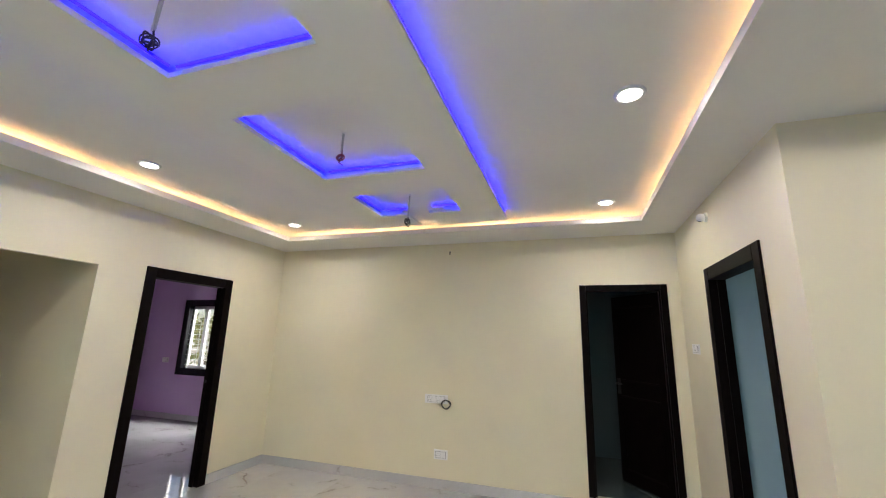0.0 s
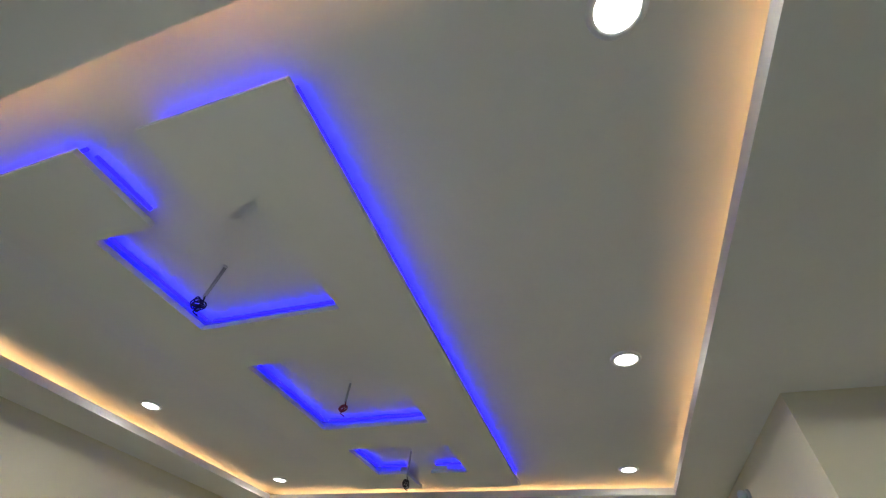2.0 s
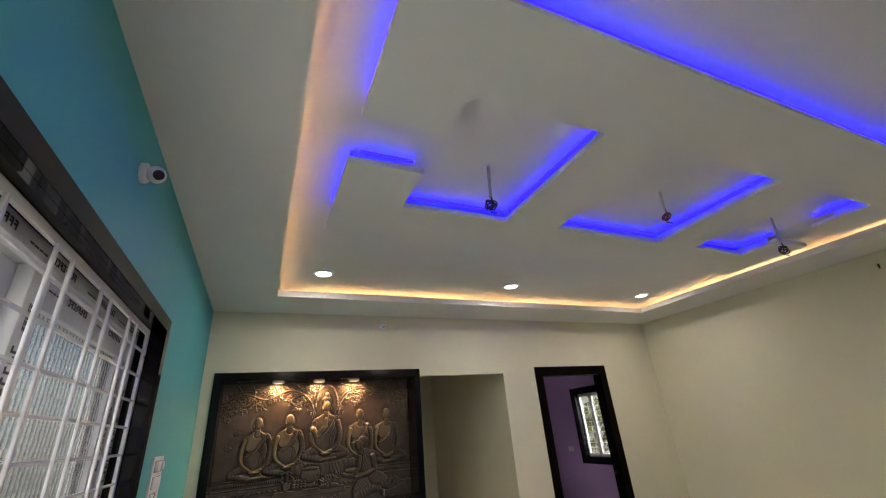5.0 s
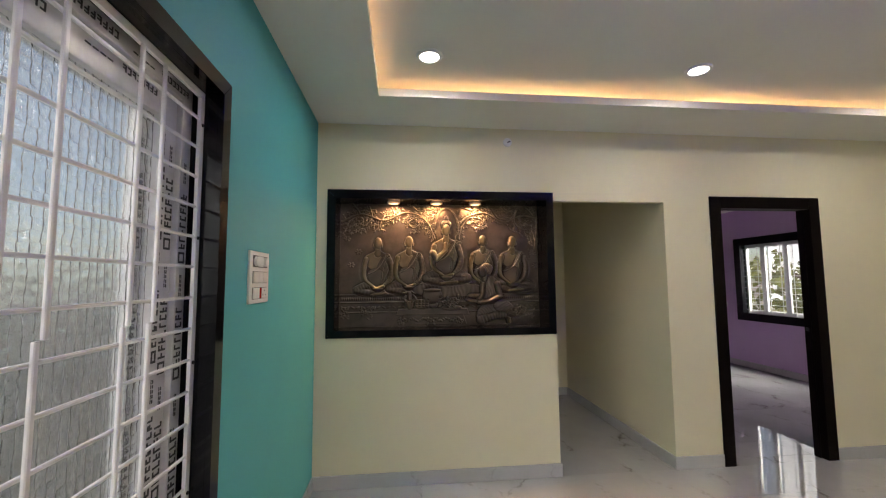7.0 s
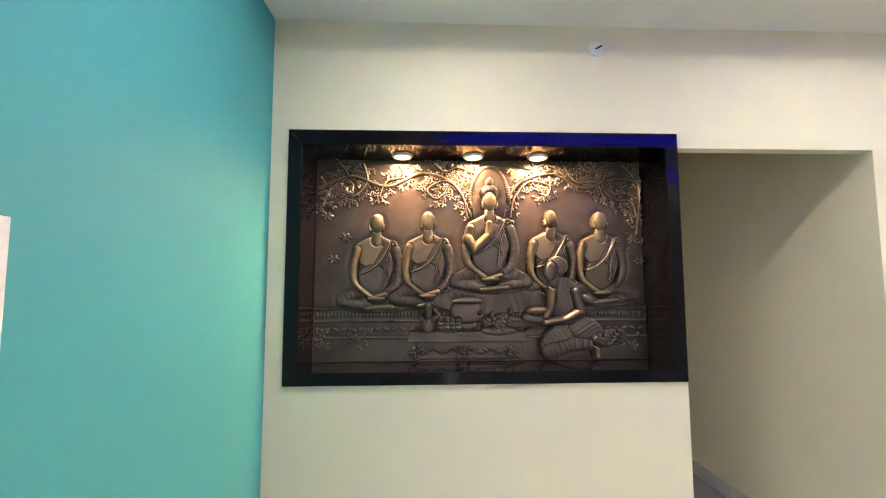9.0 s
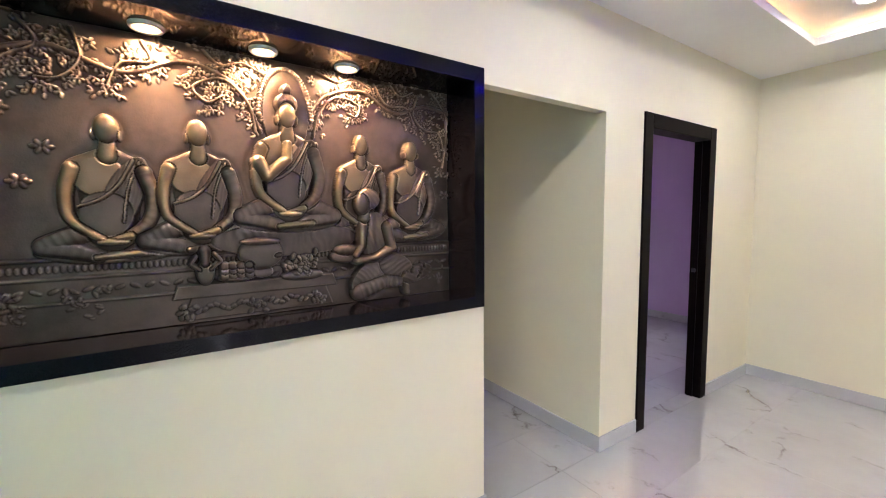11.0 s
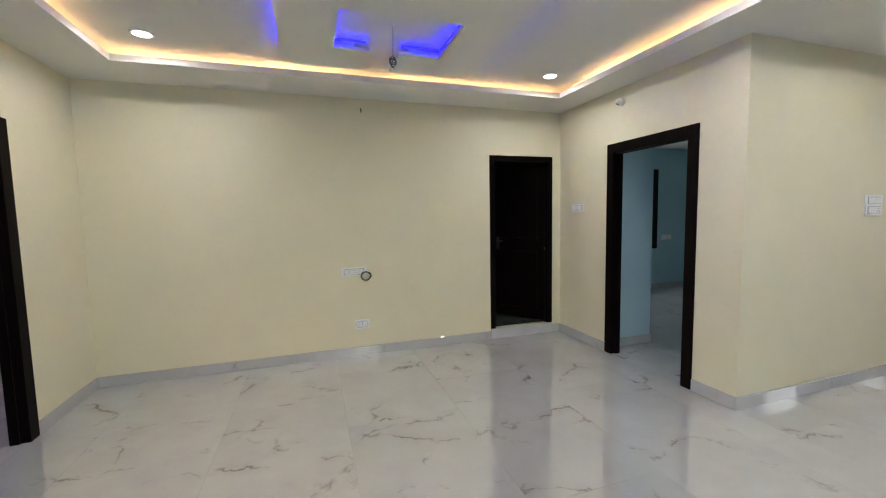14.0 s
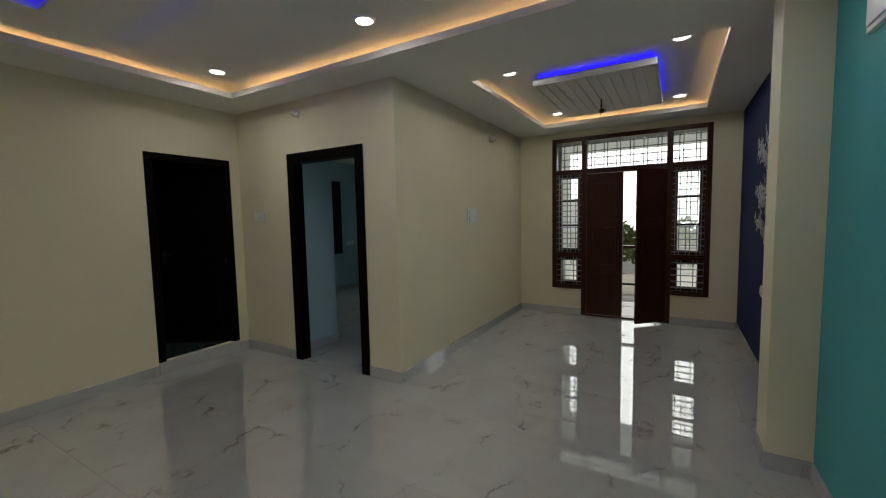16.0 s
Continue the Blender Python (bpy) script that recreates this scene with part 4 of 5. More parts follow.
def bronze(name, crevice_shade, mid, rubbed, rough, metal):
    """Patinated cast metal: crevice shade put into the colour of the chased lines, rubbed bright along raised edges,
    streaked and grained.
    """
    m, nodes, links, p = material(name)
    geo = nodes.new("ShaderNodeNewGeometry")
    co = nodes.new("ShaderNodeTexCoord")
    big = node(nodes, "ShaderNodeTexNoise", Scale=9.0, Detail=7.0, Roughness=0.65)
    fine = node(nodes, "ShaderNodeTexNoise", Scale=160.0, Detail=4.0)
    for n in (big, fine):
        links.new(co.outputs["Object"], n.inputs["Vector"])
    # hollows darkened by pointiness, standing in for shade in the carving as well as patina
    col = mix_color(nodes, links, ramp(nodes, links, geo.outputs["Pointiness"], 0.40, 0.50), crevice_shade, mid)
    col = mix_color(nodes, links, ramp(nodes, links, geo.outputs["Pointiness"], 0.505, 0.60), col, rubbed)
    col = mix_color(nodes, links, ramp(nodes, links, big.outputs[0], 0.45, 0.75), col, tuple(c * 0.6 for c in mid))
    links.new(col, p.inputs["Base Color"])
    r = nodes.new("ShaderNodeMapRange")
    links.new(big.outputs[0], r.inputs[0])
    r.inputs[3].default_value, r.inputs[4].default_value = rough * 0.75, rough * 1.3
    links.new(r.outputs[0], p.inputs["Roughness"])
    p.inputs["Metallic"].default_value = metal
    b = node(nodes, "ShaderNodeBump", Strength=0.18, Distance=0.002)
    links.new(fine.outputs[0], b.inputs["Height"])
    links.new(b.outputs[0], p.inputs["Normal"])
    return m


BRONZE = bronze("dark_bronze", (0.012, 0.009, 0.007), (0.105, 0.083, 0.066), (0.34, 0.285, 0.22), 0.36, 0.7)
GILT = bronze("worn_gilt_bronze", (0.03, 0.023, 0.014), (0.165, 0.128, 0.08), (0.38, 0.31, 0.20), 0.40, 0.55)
RW, RH = iy1 - iy0 - 0.004, iz1 - iz0 - 0.004
NU, NV = 760, 460
U, V = np.meshgrid(np.linspace(0, RW, NU), np.linspace(0, RH, NV))
relief = np.zeros_like(U)
gilt = np.zeros(U.shape, bool)
S = RW / 828.0                       # chart of the relief: 828 wide, 503 high, y down


def chart(cx, cy):
    return (cx - 122) * S, (598 - cy) * S


def dome(cx, cy, rx, ry, h, base=0.0, rot=0.0, gold=False, edge=0.45, folds=0.0, fdir=0.0, fk=300.0):
    """A rounded cushion standing out of the plate, with a crisp foot."""
    u, v = chart(cx, cy)
    m = max(rx, ry) * S
    i0, i1 = np.searchsorted(U[0], (u - m, u + m))
    j0, j1 = np.searchsorted(V[:, 0], (v - m, v + m))
    if i1 <= i0 or j1 <= j0:
        return
    w = np.s_[j0:j1, i0:i1]
    a = radians(rot)
    du, dv = U[w] - u, V[w] - v
    p = (du * math.cos(a) + dv * math.sin(a)) / (rx * S)
    q = (-du * math.sin(a) + dv * math.cos(a)) / (ry * S)
    r2 = p * p + q * q
    z = base + h * (edge + (1 - edge) * np.sqrt(np.clip(1 - r2, 0, 1)))
    if folds:
        b_ = radians(fdir)
        wob = 1.5 * np.sin(31 * U[w] + 23 * V[w] + cx) + 0.9 * np.sin(57 * V[w] - 41 * U[w] + cy)
        z = z + 0.3 * folds * np.sin(0.75 * fk * (du * math.cos(b_) + dv * math.sin(b_)) + 2.5 * q + wob)
    inside = r2 < 1
    relief[w] = np.where(inside, np.maximum(z, base), relief[w])
    gilt[w] = np.where(inside, gold, gilt[w])


def limb(pts, r0, r1, h, base=0.0, gold=False, folds=0.0):
    """A tapering rounded rod through the chart points."""
    global relief
    best = np.full(U.shape, 9.0)
    along = np.zeros(U.shape)
    n = len(pts) - 1
    for i in range(n):
        (ax, ay), (bx, by) = chart(*pts[i]), chart(*pts[i + 1])
        dx, dy = bx - ax, by - ay
        t = np.clip(((U - ax) * dx + (V - ay) * dy) / (dx * dx + dy * dy + 1e-12), 0, 1)
        s = (i + t) / n
        d = np.hypot(U - ax - t * dx, V - ay - t * dy) / ((r0 + (r1 - r0) * s) * S)
        along = np.where(d < best, s, along)
        best = np.minimum(best, d)
    inside = best < 1
    z = base + h * (0.4 + 0.6 * np.sqrt(np.clip(1 - best * best, 0, 1))) + folds * np.sin(along * 60)
    relief = np.where(inside, np.maximum(z, relief * 0 + z), relief)
    gilt[inside] = gold


def smooth_line(pts, n=6):
    """Points along a rounded line through pts."""
    q = [pts[0], *pts, pts[-1]]
    out = []
    for i in range(1, len(q) - 2):
        for k in range(n):
            t = k / n
            w = (-t ** 3 + 2 * t * t - t, 3 * t ** 3 - 5 * t * t + 2, -3 * t ** 3 + 4 * t * t + t, t ** 3 - t * t)
            out.append(tuple(0.5 * sum(w[j] * q[i - 1 + j][a] for j in range(4)) for a in (0, 1)))
    return [*out, pts[-1]]


def sitter(cx, head_y, k, base, flip=1, crown=False):
    """A plain robed seated shape: crossed legs, trunk, draped shoulder, arms, head."""
    y = head_y
    # crossed legs and the hem below them
    dome(cx, y + 196 * k, 98 * k, 22 * k, 0.014, base, 0, False, 0.4, 0.0006, 95, 620)
    limb([(cx - 34 * k, y + 164 * k), (cx - 84 * k, y + 186 * k), (cx - 20 * k, y + 203 * k)], 17 * k, 12 * k, 0.022, base, False, 0.0004)
    limb([(cx + 34 * k, y + 164 * k), (cx + 86 * k, y + 186 * k), (cx + 24 * k, y + 200 * k)], 17 * k, 12 * k, 0.024, base, False, 0.0004)
    limb([(cx + 40 * k, y + 201 * k), (cx - 22 * k, y + 206 * k)], 6.5 * k, 5 * k, 0.028, base, True)
    # trunk, sloping shoulders
    limb([(cx, y + 78 * k), (cx, y + 165 * k)], 43 * k, 33 * k, 0.022, base)
    for s in (-1, 1):
        limb([(cx + s * 4 * k, y + 38 * k), (cx + s * 38 * k, y + 62 * k)], 11 * k, 17 * k, 0.022, base, s != flip)
    dome(cx - 11 * k * flip, y + 76 * k, 34 * k, 31 * k, 0.025, base, 22 * flip, True, 0.85)
    # the robe drawn over one shoulder, with close pleats
    dome(cx + 17 * k * flip, y + 108 * k, 25 * k, 72 * k, 0.027, base, -22 * flip, False, 0.8, 0.0007, 8 - 22 * flip, 760)
    dome(cx - 6 * k, y + 136 * k, 36 * k, 36 * k, 0.024, base, 0, False, 0.85)
    limb(smooth_line([(cx + 33 * k * flip, y + 48 * k), (cx + 12 * k * flip, y + 88 * k), (cx - 12 * k * flip, y + 112 * k), (cx - 40 * k * flip, y + 124 * k)]), 3.2 * k, 2.6 * k, 0.031, base)
    limb(smooth_line([(cx + 41 * k * flip, y + 50 * k), (cx + 24 * k * flip, y + 96 * k), (cx + 16 * k * flip, y + 150 * k)]), 2.4 * k, 2 * k, 0.031, base)
    # arms
    limb(smooth_line([(cx - 46 * k * flip, y + 64 * k), (cx - 56 * k * flip, y + 106 * k), (cx - 50 * k * flip, y + 146 * k), (cx - 12 * k * flip, y + 178 * k)]), 11.5 * k, 6.5 * k, 0.028, base, True)
    limb(smooth_line([(cx + 46 * k * flip, y + 66 * k), (cx + 57 * k * flip, y + 112 * k), (cx + 48 * k * flip, y + 150 * k), (cx + 22 * k * flip, y + 172 * k)]), 13 * k, 9 * k, 0.029, base, False, 0.0004)
    limb([(cx + 24 * k * flip, y + 172 * k), (cx - 2 * k * flip, y + 180 * k)], 7 * k, 6 * k, 0.031, base, True)
    dome(cx, y + 182 * k, 21 * k, 5.5 * k, 0.032, base, 0, True, 0.7)
    # neck, ears, plain rounded head
    limb([(cx, y + 18 * k), (cx, y + 42 * k)], 10.5 * k, 14 * k, 0.022, base, True)
    for s in (-1, 1):
        dome(cx + s * 16.5 * k, y + 7 * k, 2.6 * k, 8.5 * k, 0.024, base, 0, True, 0.8)
    if crown:
        dome(cx, y - 44 * k, 9 * k, 14 * k, 0.028, base, 0, False, 0.5)
        dome(cx, y - 22 * k, 20 * k, 19 * k, 0.029, base, 0, False, 0.5, 0.0005, 0, 800)
    dome(cx, y - 2 * k, 16.5 * k, 24 * k, 0.033, base, 0, True, 0.3)


rr = random.Random(7)
# steps of the platform
for y0, y1, h in ((470, 500, 0.006), (500, 540, 0.004), (540, 600, 0.008)):
    u0, v1 = chart(122, y0)
    _, v0 = chart(122, y1)
    relief = np.where((V > v0) & (V < v1), h, relief)
for y0 in (470, 500, 540):
    limb([(126, y0), (946, y0)], 2.6, 2.6, 0.009, 0.002)
for k in range(95):
    dome(132 + 8.6 * k, 485, 3.4, 5.5, 0.004, 0.006, 0, False, 0.4)
for k in range(40):
    dome(135 + 20.5 * k, 520, 7.5, 3.2, 0.004, 0.004, 25 if k % 2 else -25, False, 0.4)
# branches and foliage along the top
BRANCHES = (([(960, 150), (880, 140), (800, 165), (720, 130), (640, 150), (600, 200)], 6), ([(130, 170), (210, 140), (300, 165), (390, 130), (470, 160), (510, 240)], 6),
            ([(500, 240), (490, 190), (450, 150), (400, 170), (420, 195), (445, 180)], 4), ([(610, 240), (622, 190), (660, 150), (710, 160), (705, 185), (685, 180)], 4),
            ([(860, 120), (850, 165), (880, 195), (920, 200), (935, 240)], 4), ([(330, 110), (340, 140), (300, 150), (280, 190)], 4), ([(750, 110), (780, 150), (830, 150), (850, 185)], 3.5),
            ([(180, 105), (200, 140), (160, 170), (140, 215)], 3.5), ([(240, 108), (250, 150), (225, 185), (195, 190)], 3.5), ([(420, 105), (445, 125), (480, 115), (520, 130)], 3),
            ([(620, 105), (665, 118), (700, 105), (740, 120)], 3), ([(900, 105), (925, 130), (945, 175), (930, 300)], 3.5), ([(790, 105), (815, 125), (850, 110)], 3))
lines = [(smooth_line(b_pts, 8), r) for b_pts, r in BRANCHES]
for line_pts, r in lines:
    for q in line_pts[2::2]:
        for _ in range(5):
            a = rr.random() * 360
            d = 8 + 17 * rr.random()
            lx, ly = q[0] + d * math.cos(radians(a)), q[1] + d * math.sin(radians(a))
            if abs(lx - 555) < 44 and ly > 128:
                continue
            for k in range(rr.choice((1, 2, 3))):
                b_ = radians(72 * k + a)
                dome(lx + 4.6 * math.cos(b_), ly + 4.6 * math.sin(b_), 4.8, 2.3, 0.005, 0.001 + 0.001 * rr.random(), -math.degrees(b_), False, 0.3)
for line_pts, r in lines:
    limb(line_pts, r * 0.75, r * 0.4, 0.009, 0.001)
for cx, cy in ((197, 294), (168, 348), (150, 240), (925, 296), (938, 352), (140, 540)):
    for k in range(6):
        dome(cx + 9 * math.cos(k * 1.05), cy + 6 * math.sin(k * 1.05), 6, 3.4, 0.005, 0.001, -60 * k, False, 0.4)
# the halo behind the middle shape
for k in range(44):
    a = math.pi * (k / 43)
    dome(557 + 50 * math.cos(a), 205 - 92 * math.sin(a), 5, 5, 0.010, 0.003)
dome(557, 200, 44, 84, 0.007, 0.0, 0, False, 0.9)
sitter(275, 262, 1.0, 0.002)
sitter(402, 256, 1.0, 0.004)
sitter(711, 250, 0.96, 0.002)
sitter(836, 254, 0.98, 0.003)
# draped seat below the middle shape
dome(556, 450, 142, 34, 0.020, 0.002, 0, False, 0.75, 0.0022, 0, 260)
sitter(556, 205, 1.06, 0.010, 1, True)
limb([(500, 300), (515, 325), (552, 290), (554, 262)], 14, 9, 0.046, 0.010, True)
# low table with offerings
for y0, y1, x0, x1, h in ((528, 552, 350, 650, 0.016), (552, 592, 365, 640, 0.011)):
    u0, v1 = chart(x0, y0)
    u1, v0 = chart(x1, y1)
    skew = (V - v0) * 0.35
    relief = np.where((V > v0) & (V < v1) & (U > u0 + skew) & (U < u1 - skew), h, relief)
for k in range(26):
    dome(380 + 9.6 * k, 572 + 5 * math.sin(k * 1.3), 7, 4, 0.006, 0.011, 40 * math.sin(k), False, 0.4)
for cx in (372, 490, 610):
    for k in range(9):
        dome(cx + 14 * rr.uniform(-1, 1), 578 + 12 * rr.uniform(-1, 1), 6, 4, 0.008, 0.010, 180 * rr.random(), False, 0.4)
dome(500, 512, 20, 12, 0.016, 0.012)
dome(498, 475, 40, 32, 0.030, 0.010, 0, False, 0.5)
dome(498, 452, 36, 6, 0.040, 0.004, 0, False, 0.8)
dome(403, 505, 15, 24, 0.024, 0.010)
limb([(403, 488), (403, 465)], 8, 11, 0.024, 0.010)
limb([(412, 500), (428, 485), (418, 472)], 4, 4, 0.022, 0.010)
limb([(394, 500), (380, 488), (388, 476)], 4, 4, 0.022, 0.010)
dome(455, 520, 32, 8, 0.014, 0.012)
for k in range(12):
    dome(434 + 14 * (k % 4), 514 - 9 * (k // 4), 8.5, 8, 0.014, 0.016)
dome(577, 525, 42, 10, 0.013, 0.012)
for k in range(46):
    dome(577 + rr.gauss(0, 17), 503 + rr.gauss(0, 11), 8, 5, 0.012, 0.014 + 0.004 * rr.random(), 180 * rr.random(), False, 0.35)
# kneeling plain shape with a lidded bowl
dome(670, 492, 36, 14, 0.026, 0.012)
dome(670, 478, 28, 12, 0.030, 0.012, 0, False, 0.5, 0.001, 0, 400)
dome(735, 540, 62, 36, 0.026, 0.010, 32, False, 0.5, 0.0018, 40, 380)
dome(790, 522, 46, 30, 0.028, 0.010, -20, False, 0.5, 0.0018, 120, 380)
limb([(700, 575), (760, 556), (812, 560)], 20, 12, 0.030, 0.010, False, 0.001)
limb([(812, 545), (815, 585)], 10, 8, 0.032, 0.010, True)
dome(738, 452, 40, 58, 0.032, 0.012, 6, False, 0.55, 0.0016, 15, 380)
limb([(765, 430), (776, 478), (735, 498), (690, 502)], 15, 9, 0.042, 0.010)
limb([(708, 425), (704, 470), (690, 490)], 12, 8, 0.040, 0.010)
limb([(712, 410), (714, 388)], 12, 12, 0.034, 0.012)
dome(722, 366, 27, 24, 0.036, 0.012, 0, False, 0.55, 0.0014, 30, 500)
dome(706, 378, 17, 24, 0.040, 0.012, 0, False, 0.6)
dome(850, 545, 46, 20, 0.016, 0.006, 15, False, 0.4, 0.0016, 60, 380)
for k in range(60):
    dome(rr.choice((rr.uniform(205, 265), rr.uniform(830, 930), rr.uniform(130, 160))), rr.uniform(520, 572), 7, 3.5, 0.005, 0.005, 180 * rr.random(), False, 0.35)


def soften(a, r):
    """A box blur of radius r, twice."""
    for _ in range(2):
        for ax in (0, 1):
            p = np.pad(a, [(r + 1, r) if k == ax else (0, 0) for k in (0, 1)], mode="edge").cumsum(ax)
            n = a.shape[ax]
            a = (np.take(p, range(2 * r + 1, 2 * r + 1 + n), ax) - np.take(p, range(0, n), ax)) / (2 * r + 1)
    return a


# chased outlines: the hollows cut deeper round each shape
relief = relief + 0.6 * (relief - soften(relief, 7))
p = np.pad(relief, 1, mode="edge")
relief = 0.5 * relief + 0.125 * (p[:-2, 1:-1] + p[2:, 1:-1] + p[1:-1, :-2] + p[1:-1, 2:])
relief = np.clip(relief, -0.003, 0.06) * 1.15
verts = np.stack([np.full(U.size, 0.0) + relief.ravel(), U.ravel(), V.ravel()], 1)
idx = np.arange(U.size).reshape(NV, NU)
quads = np.stack([idx[:-1, :-1], idx[:-1, 1:], idx[1:, 1:], idx[1:, :-1]], -1).reshape(-1, 4)
rim_ids = [*idx[0, :], *idx[1:, -1], *idx[-1, -2::-1], *idx[-2:0:-1, 0]]
back = len(verts)
rim_back = np.stack([np.full(len(rim_ids), -0.006), verts[rim_ids, 1], verts[rim_ids, 2]], 1)
n_r = len(rim_ids)
sides = [(int(rim_ids[i]), back + i, back + (i + 1) % n_r, int(rim_ids[(i + 1) % n_r])) for i in range(n_r)]
me = bpy.data.meshes.new("wall_relief")
me.from_pydata(np.vstack([verts, rim_back]).tolist(), [], quads.tolist() + sides)
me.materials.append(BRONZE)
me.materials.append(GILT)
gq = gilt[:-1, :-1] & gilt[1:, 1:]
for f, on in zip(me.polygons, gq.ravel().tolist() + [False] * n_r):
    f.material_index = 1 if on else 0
    f.use_smooth = True
plaque = tagged(new("wall_relief", me), "dark bronze relief of plain seated shapes under foliage", "relief")
plaque.location = (XB + 0.007, iy0 + 0.002, iz0 + 0.002)

# ---------- switches, sockets, small fixtures ----------


def switch_plate(m, w, h, rows, label, red=False, group="", category="switch", cell=0.9):
    """White modular plate; local x across, z up, facing local -y. rows: modules in each row."""
    t = thing("switch_plate" if category == "switch" else "wall_socket", label, category, m, group)
    boxed("plate", WHITEPLASTIC, t, -w / 2, w / 2, -0.010, 0.002, -h / 2, h / 2, bevel=0.003)
    n = len(rows)
    for r, kinds in enumerate(rows):
        zc = h / 2 - (r + 0.5) * h / n * 0.92 - h * 0.04
        rh, rw = h / n * 0.62, w * cell * 0.82
        # recess coloured dark to stand for the shade in the gaps round the modules
        boxed("recess", GAPSHADE, t, -rw / 2 - 0.002, rw / 2 + 0.002, -0.0115, -0.009, zc - rh / 2 - 0.002, zc + rh / 2 + 0.002)
        widths = [0.4 if kind == "r" else 1.0 for kind in kinds]
        for k, kind in enumerate(kinds):
            x0 = -rw / 2 + rw * sum(widths[:k]) / sum(widths) + 0.001
            x1 = -rw / 2 + rw * sum(widths[:k + 1]) / sum(widths) - 0.001
            if kind == "s":
                boxed("switch", WHITEPLASTIC, t, x0, x1, -0.0165, -0.010, zc - rh / 2, zc + rh / 2, bevel=0.0025)
            elif kind == "r":
                boxed("indicator", REDPLASTIC, t, x0, x1, -0.015, -0.010, zc - rh / 2, zc + rh / 2, bevel=0.0015, label="red indicator")
            elif kind == "k":
                bm = bmesh.new()
                lathe(bm, [(rh * 0.46, 0.0), (rh * 0.42, 0.012), (rh * 0.2, 0.014)], 20)
                o = part("knob", bm, WHITEPLASTIC, t, smooth=False)
                o.location = ((x0 + x1) / 2, -0.0105, zc)
                o.rotation_euler = (radians(90), 0, 0)
            else:
                boxed("socket_face", WHITEPLASTIC, t, x0, x1, -0.013, -0.010, zc - rh / 2, zc + rh / 2, bevel=0.0015)
                for dx, dz in ((-0.22, -0.18), (0.22, -0.18), (0, 0.22)):
                    bm = bmesh.new()
                    lathe(bm, [(0.0032, 0.0), (0.0032, 0.0012)], 10)
                    o = part("socket_hole", bm, BLACKPLASTIC, t)
                    o.location = ((x0 + x1) / 2 + dx * (x1 - x0), -0.013, zc + dz * rh)
                    o.rotation_euler = (radians(90), 0, 0)
    return t


N_, W_, E_, S_ = 0, 90, -90, 180
switch_plate(pose(-2.294, YS, 1.455, 0, 0, S_), 0.225, 0.218, ("ksk", "sss", "srp"), "white three-row switch plate with red indicator on teal wall", True)
switch_plate(pose(2.645, YC, 1.45, 0, 0, N_), 0.215, 0.165, ("sss", "ssp"), "white two-row switch plate on the cream wall")
switch_plate(pose(XE, 4.165, 1.488, 0, 0, E_), 0.20, 0.082, ("sps",), "white switch plate beside the door frame")
switch_plate(pose(-1.237, YN, 0.878, 0, 0, N_), 0.262, 0.092, ("psps",), "white television socket plate on the cream wall", category="socket")
switch_plate(pose(-1.172, YN, 0.328, 0, 0, N_), 0.15, 0.095, ("ps",), "white power socket low on the cream wall", category="socket")
switch_plate(pose(4.70, 6.2, 0.95, 0, 0, N_), 0.22, 0.09, ("sps",), "white switch plate on the pale blue wall")
switch_plate(pose(-7.0, 5.88, 1.0, 0, 0, N_), 0.15, 0.09, ("sp",), "white socket plate on the lilac wall", category="socket")

bm = bmesh.new()
for k in range(3):
    ring = [(0.047 * math.cos(a) + 0.004 * math.sin(3 * a + k), -0.018 - 0.006 * k + 0.004 * math.sin(2 * a), 0.043 * math.sin(a) + 0.004 * math.cos(2 * a + k)) for a in (2 * math.pi * i / 26 for i in range(26))]
    tube(bm, ring, 0.0055, 6, closed=True)
tube(bm, [(-0.035, -0.001, 0.035), (-0.036, -0.018, 0.033), (-0.03, -0.024, 0.03)], 0.005, 6)
cable = tagged(part("cable_coil", bm, WIRE_DARK, None, smooth=True), "black cable coiled and hanging from the television socket", "cable")
cable.location = (-1.118, YN - 0.004, 0.832)


def dome_camera(at, out, aim, label, r=0.045):
    """A turret on a wall: out is the wall's normal, aim the way the lens looks."""
    t = thing("security_camera", label, "camera", pose(*at))
    turn = Vector((0, 0, 1)).rotation_difference(Vector(out))
    bm = bmesh.new()
    lathe(bm, [(r, -0.002), (r, 0.012), (r * 0.9, 0.018)], 28)
    o = part("base", bm, WHITEPLASTIC, t)
    o.rotation_mode, o.rotation_quaternion = "QUATERNION", turn
    bm = bmesh.new()
    bmesh.ops.create_uvsphere(bm, u_segments=28, v_segments=16, radius=r * 0.86)
    o = part("housing", bm, WHITEPLASTIC, t, smooth=True)
    o.location = Vector(out) * 0.04
    bm = bmesh.new()
    lathe(bm, [(r * 0.50, 0.0), (r * 0.48, r * 0.24), (r * 0.28, r * 0.32), (r * 0.1, r * 0.33)], 24)
    o = part("lens", bm, BLACKPLASTIC, t, "dark lens window", smooth=True)
    o.location = Vector(out) * 0.04 + Vector(aim).normalized() * r * 0.58
    o.rotation_mode, o.rotation_quaternion = "QUATERNION", Vector((0, 0, 1)).rotation_difference(Vector(aim))
    return t


dome_camera((-1.14, YS, 2.42), (0, 1, 0), (0.75, 0.5, -0.45), "white turret security camera on the teal wall", 0.034)
dome_camera((XE, 3.52, 2.47), (-1, 0, 0), (-0.3, 0.5, -0.9), "white round sensor above the bedroom door", 0.036)
dome_camera((3.2, YC, 2.408), (0, -1, 0), (0.7, -0.5, -0.4), "white turret security camera on the cream wall", 0.04)

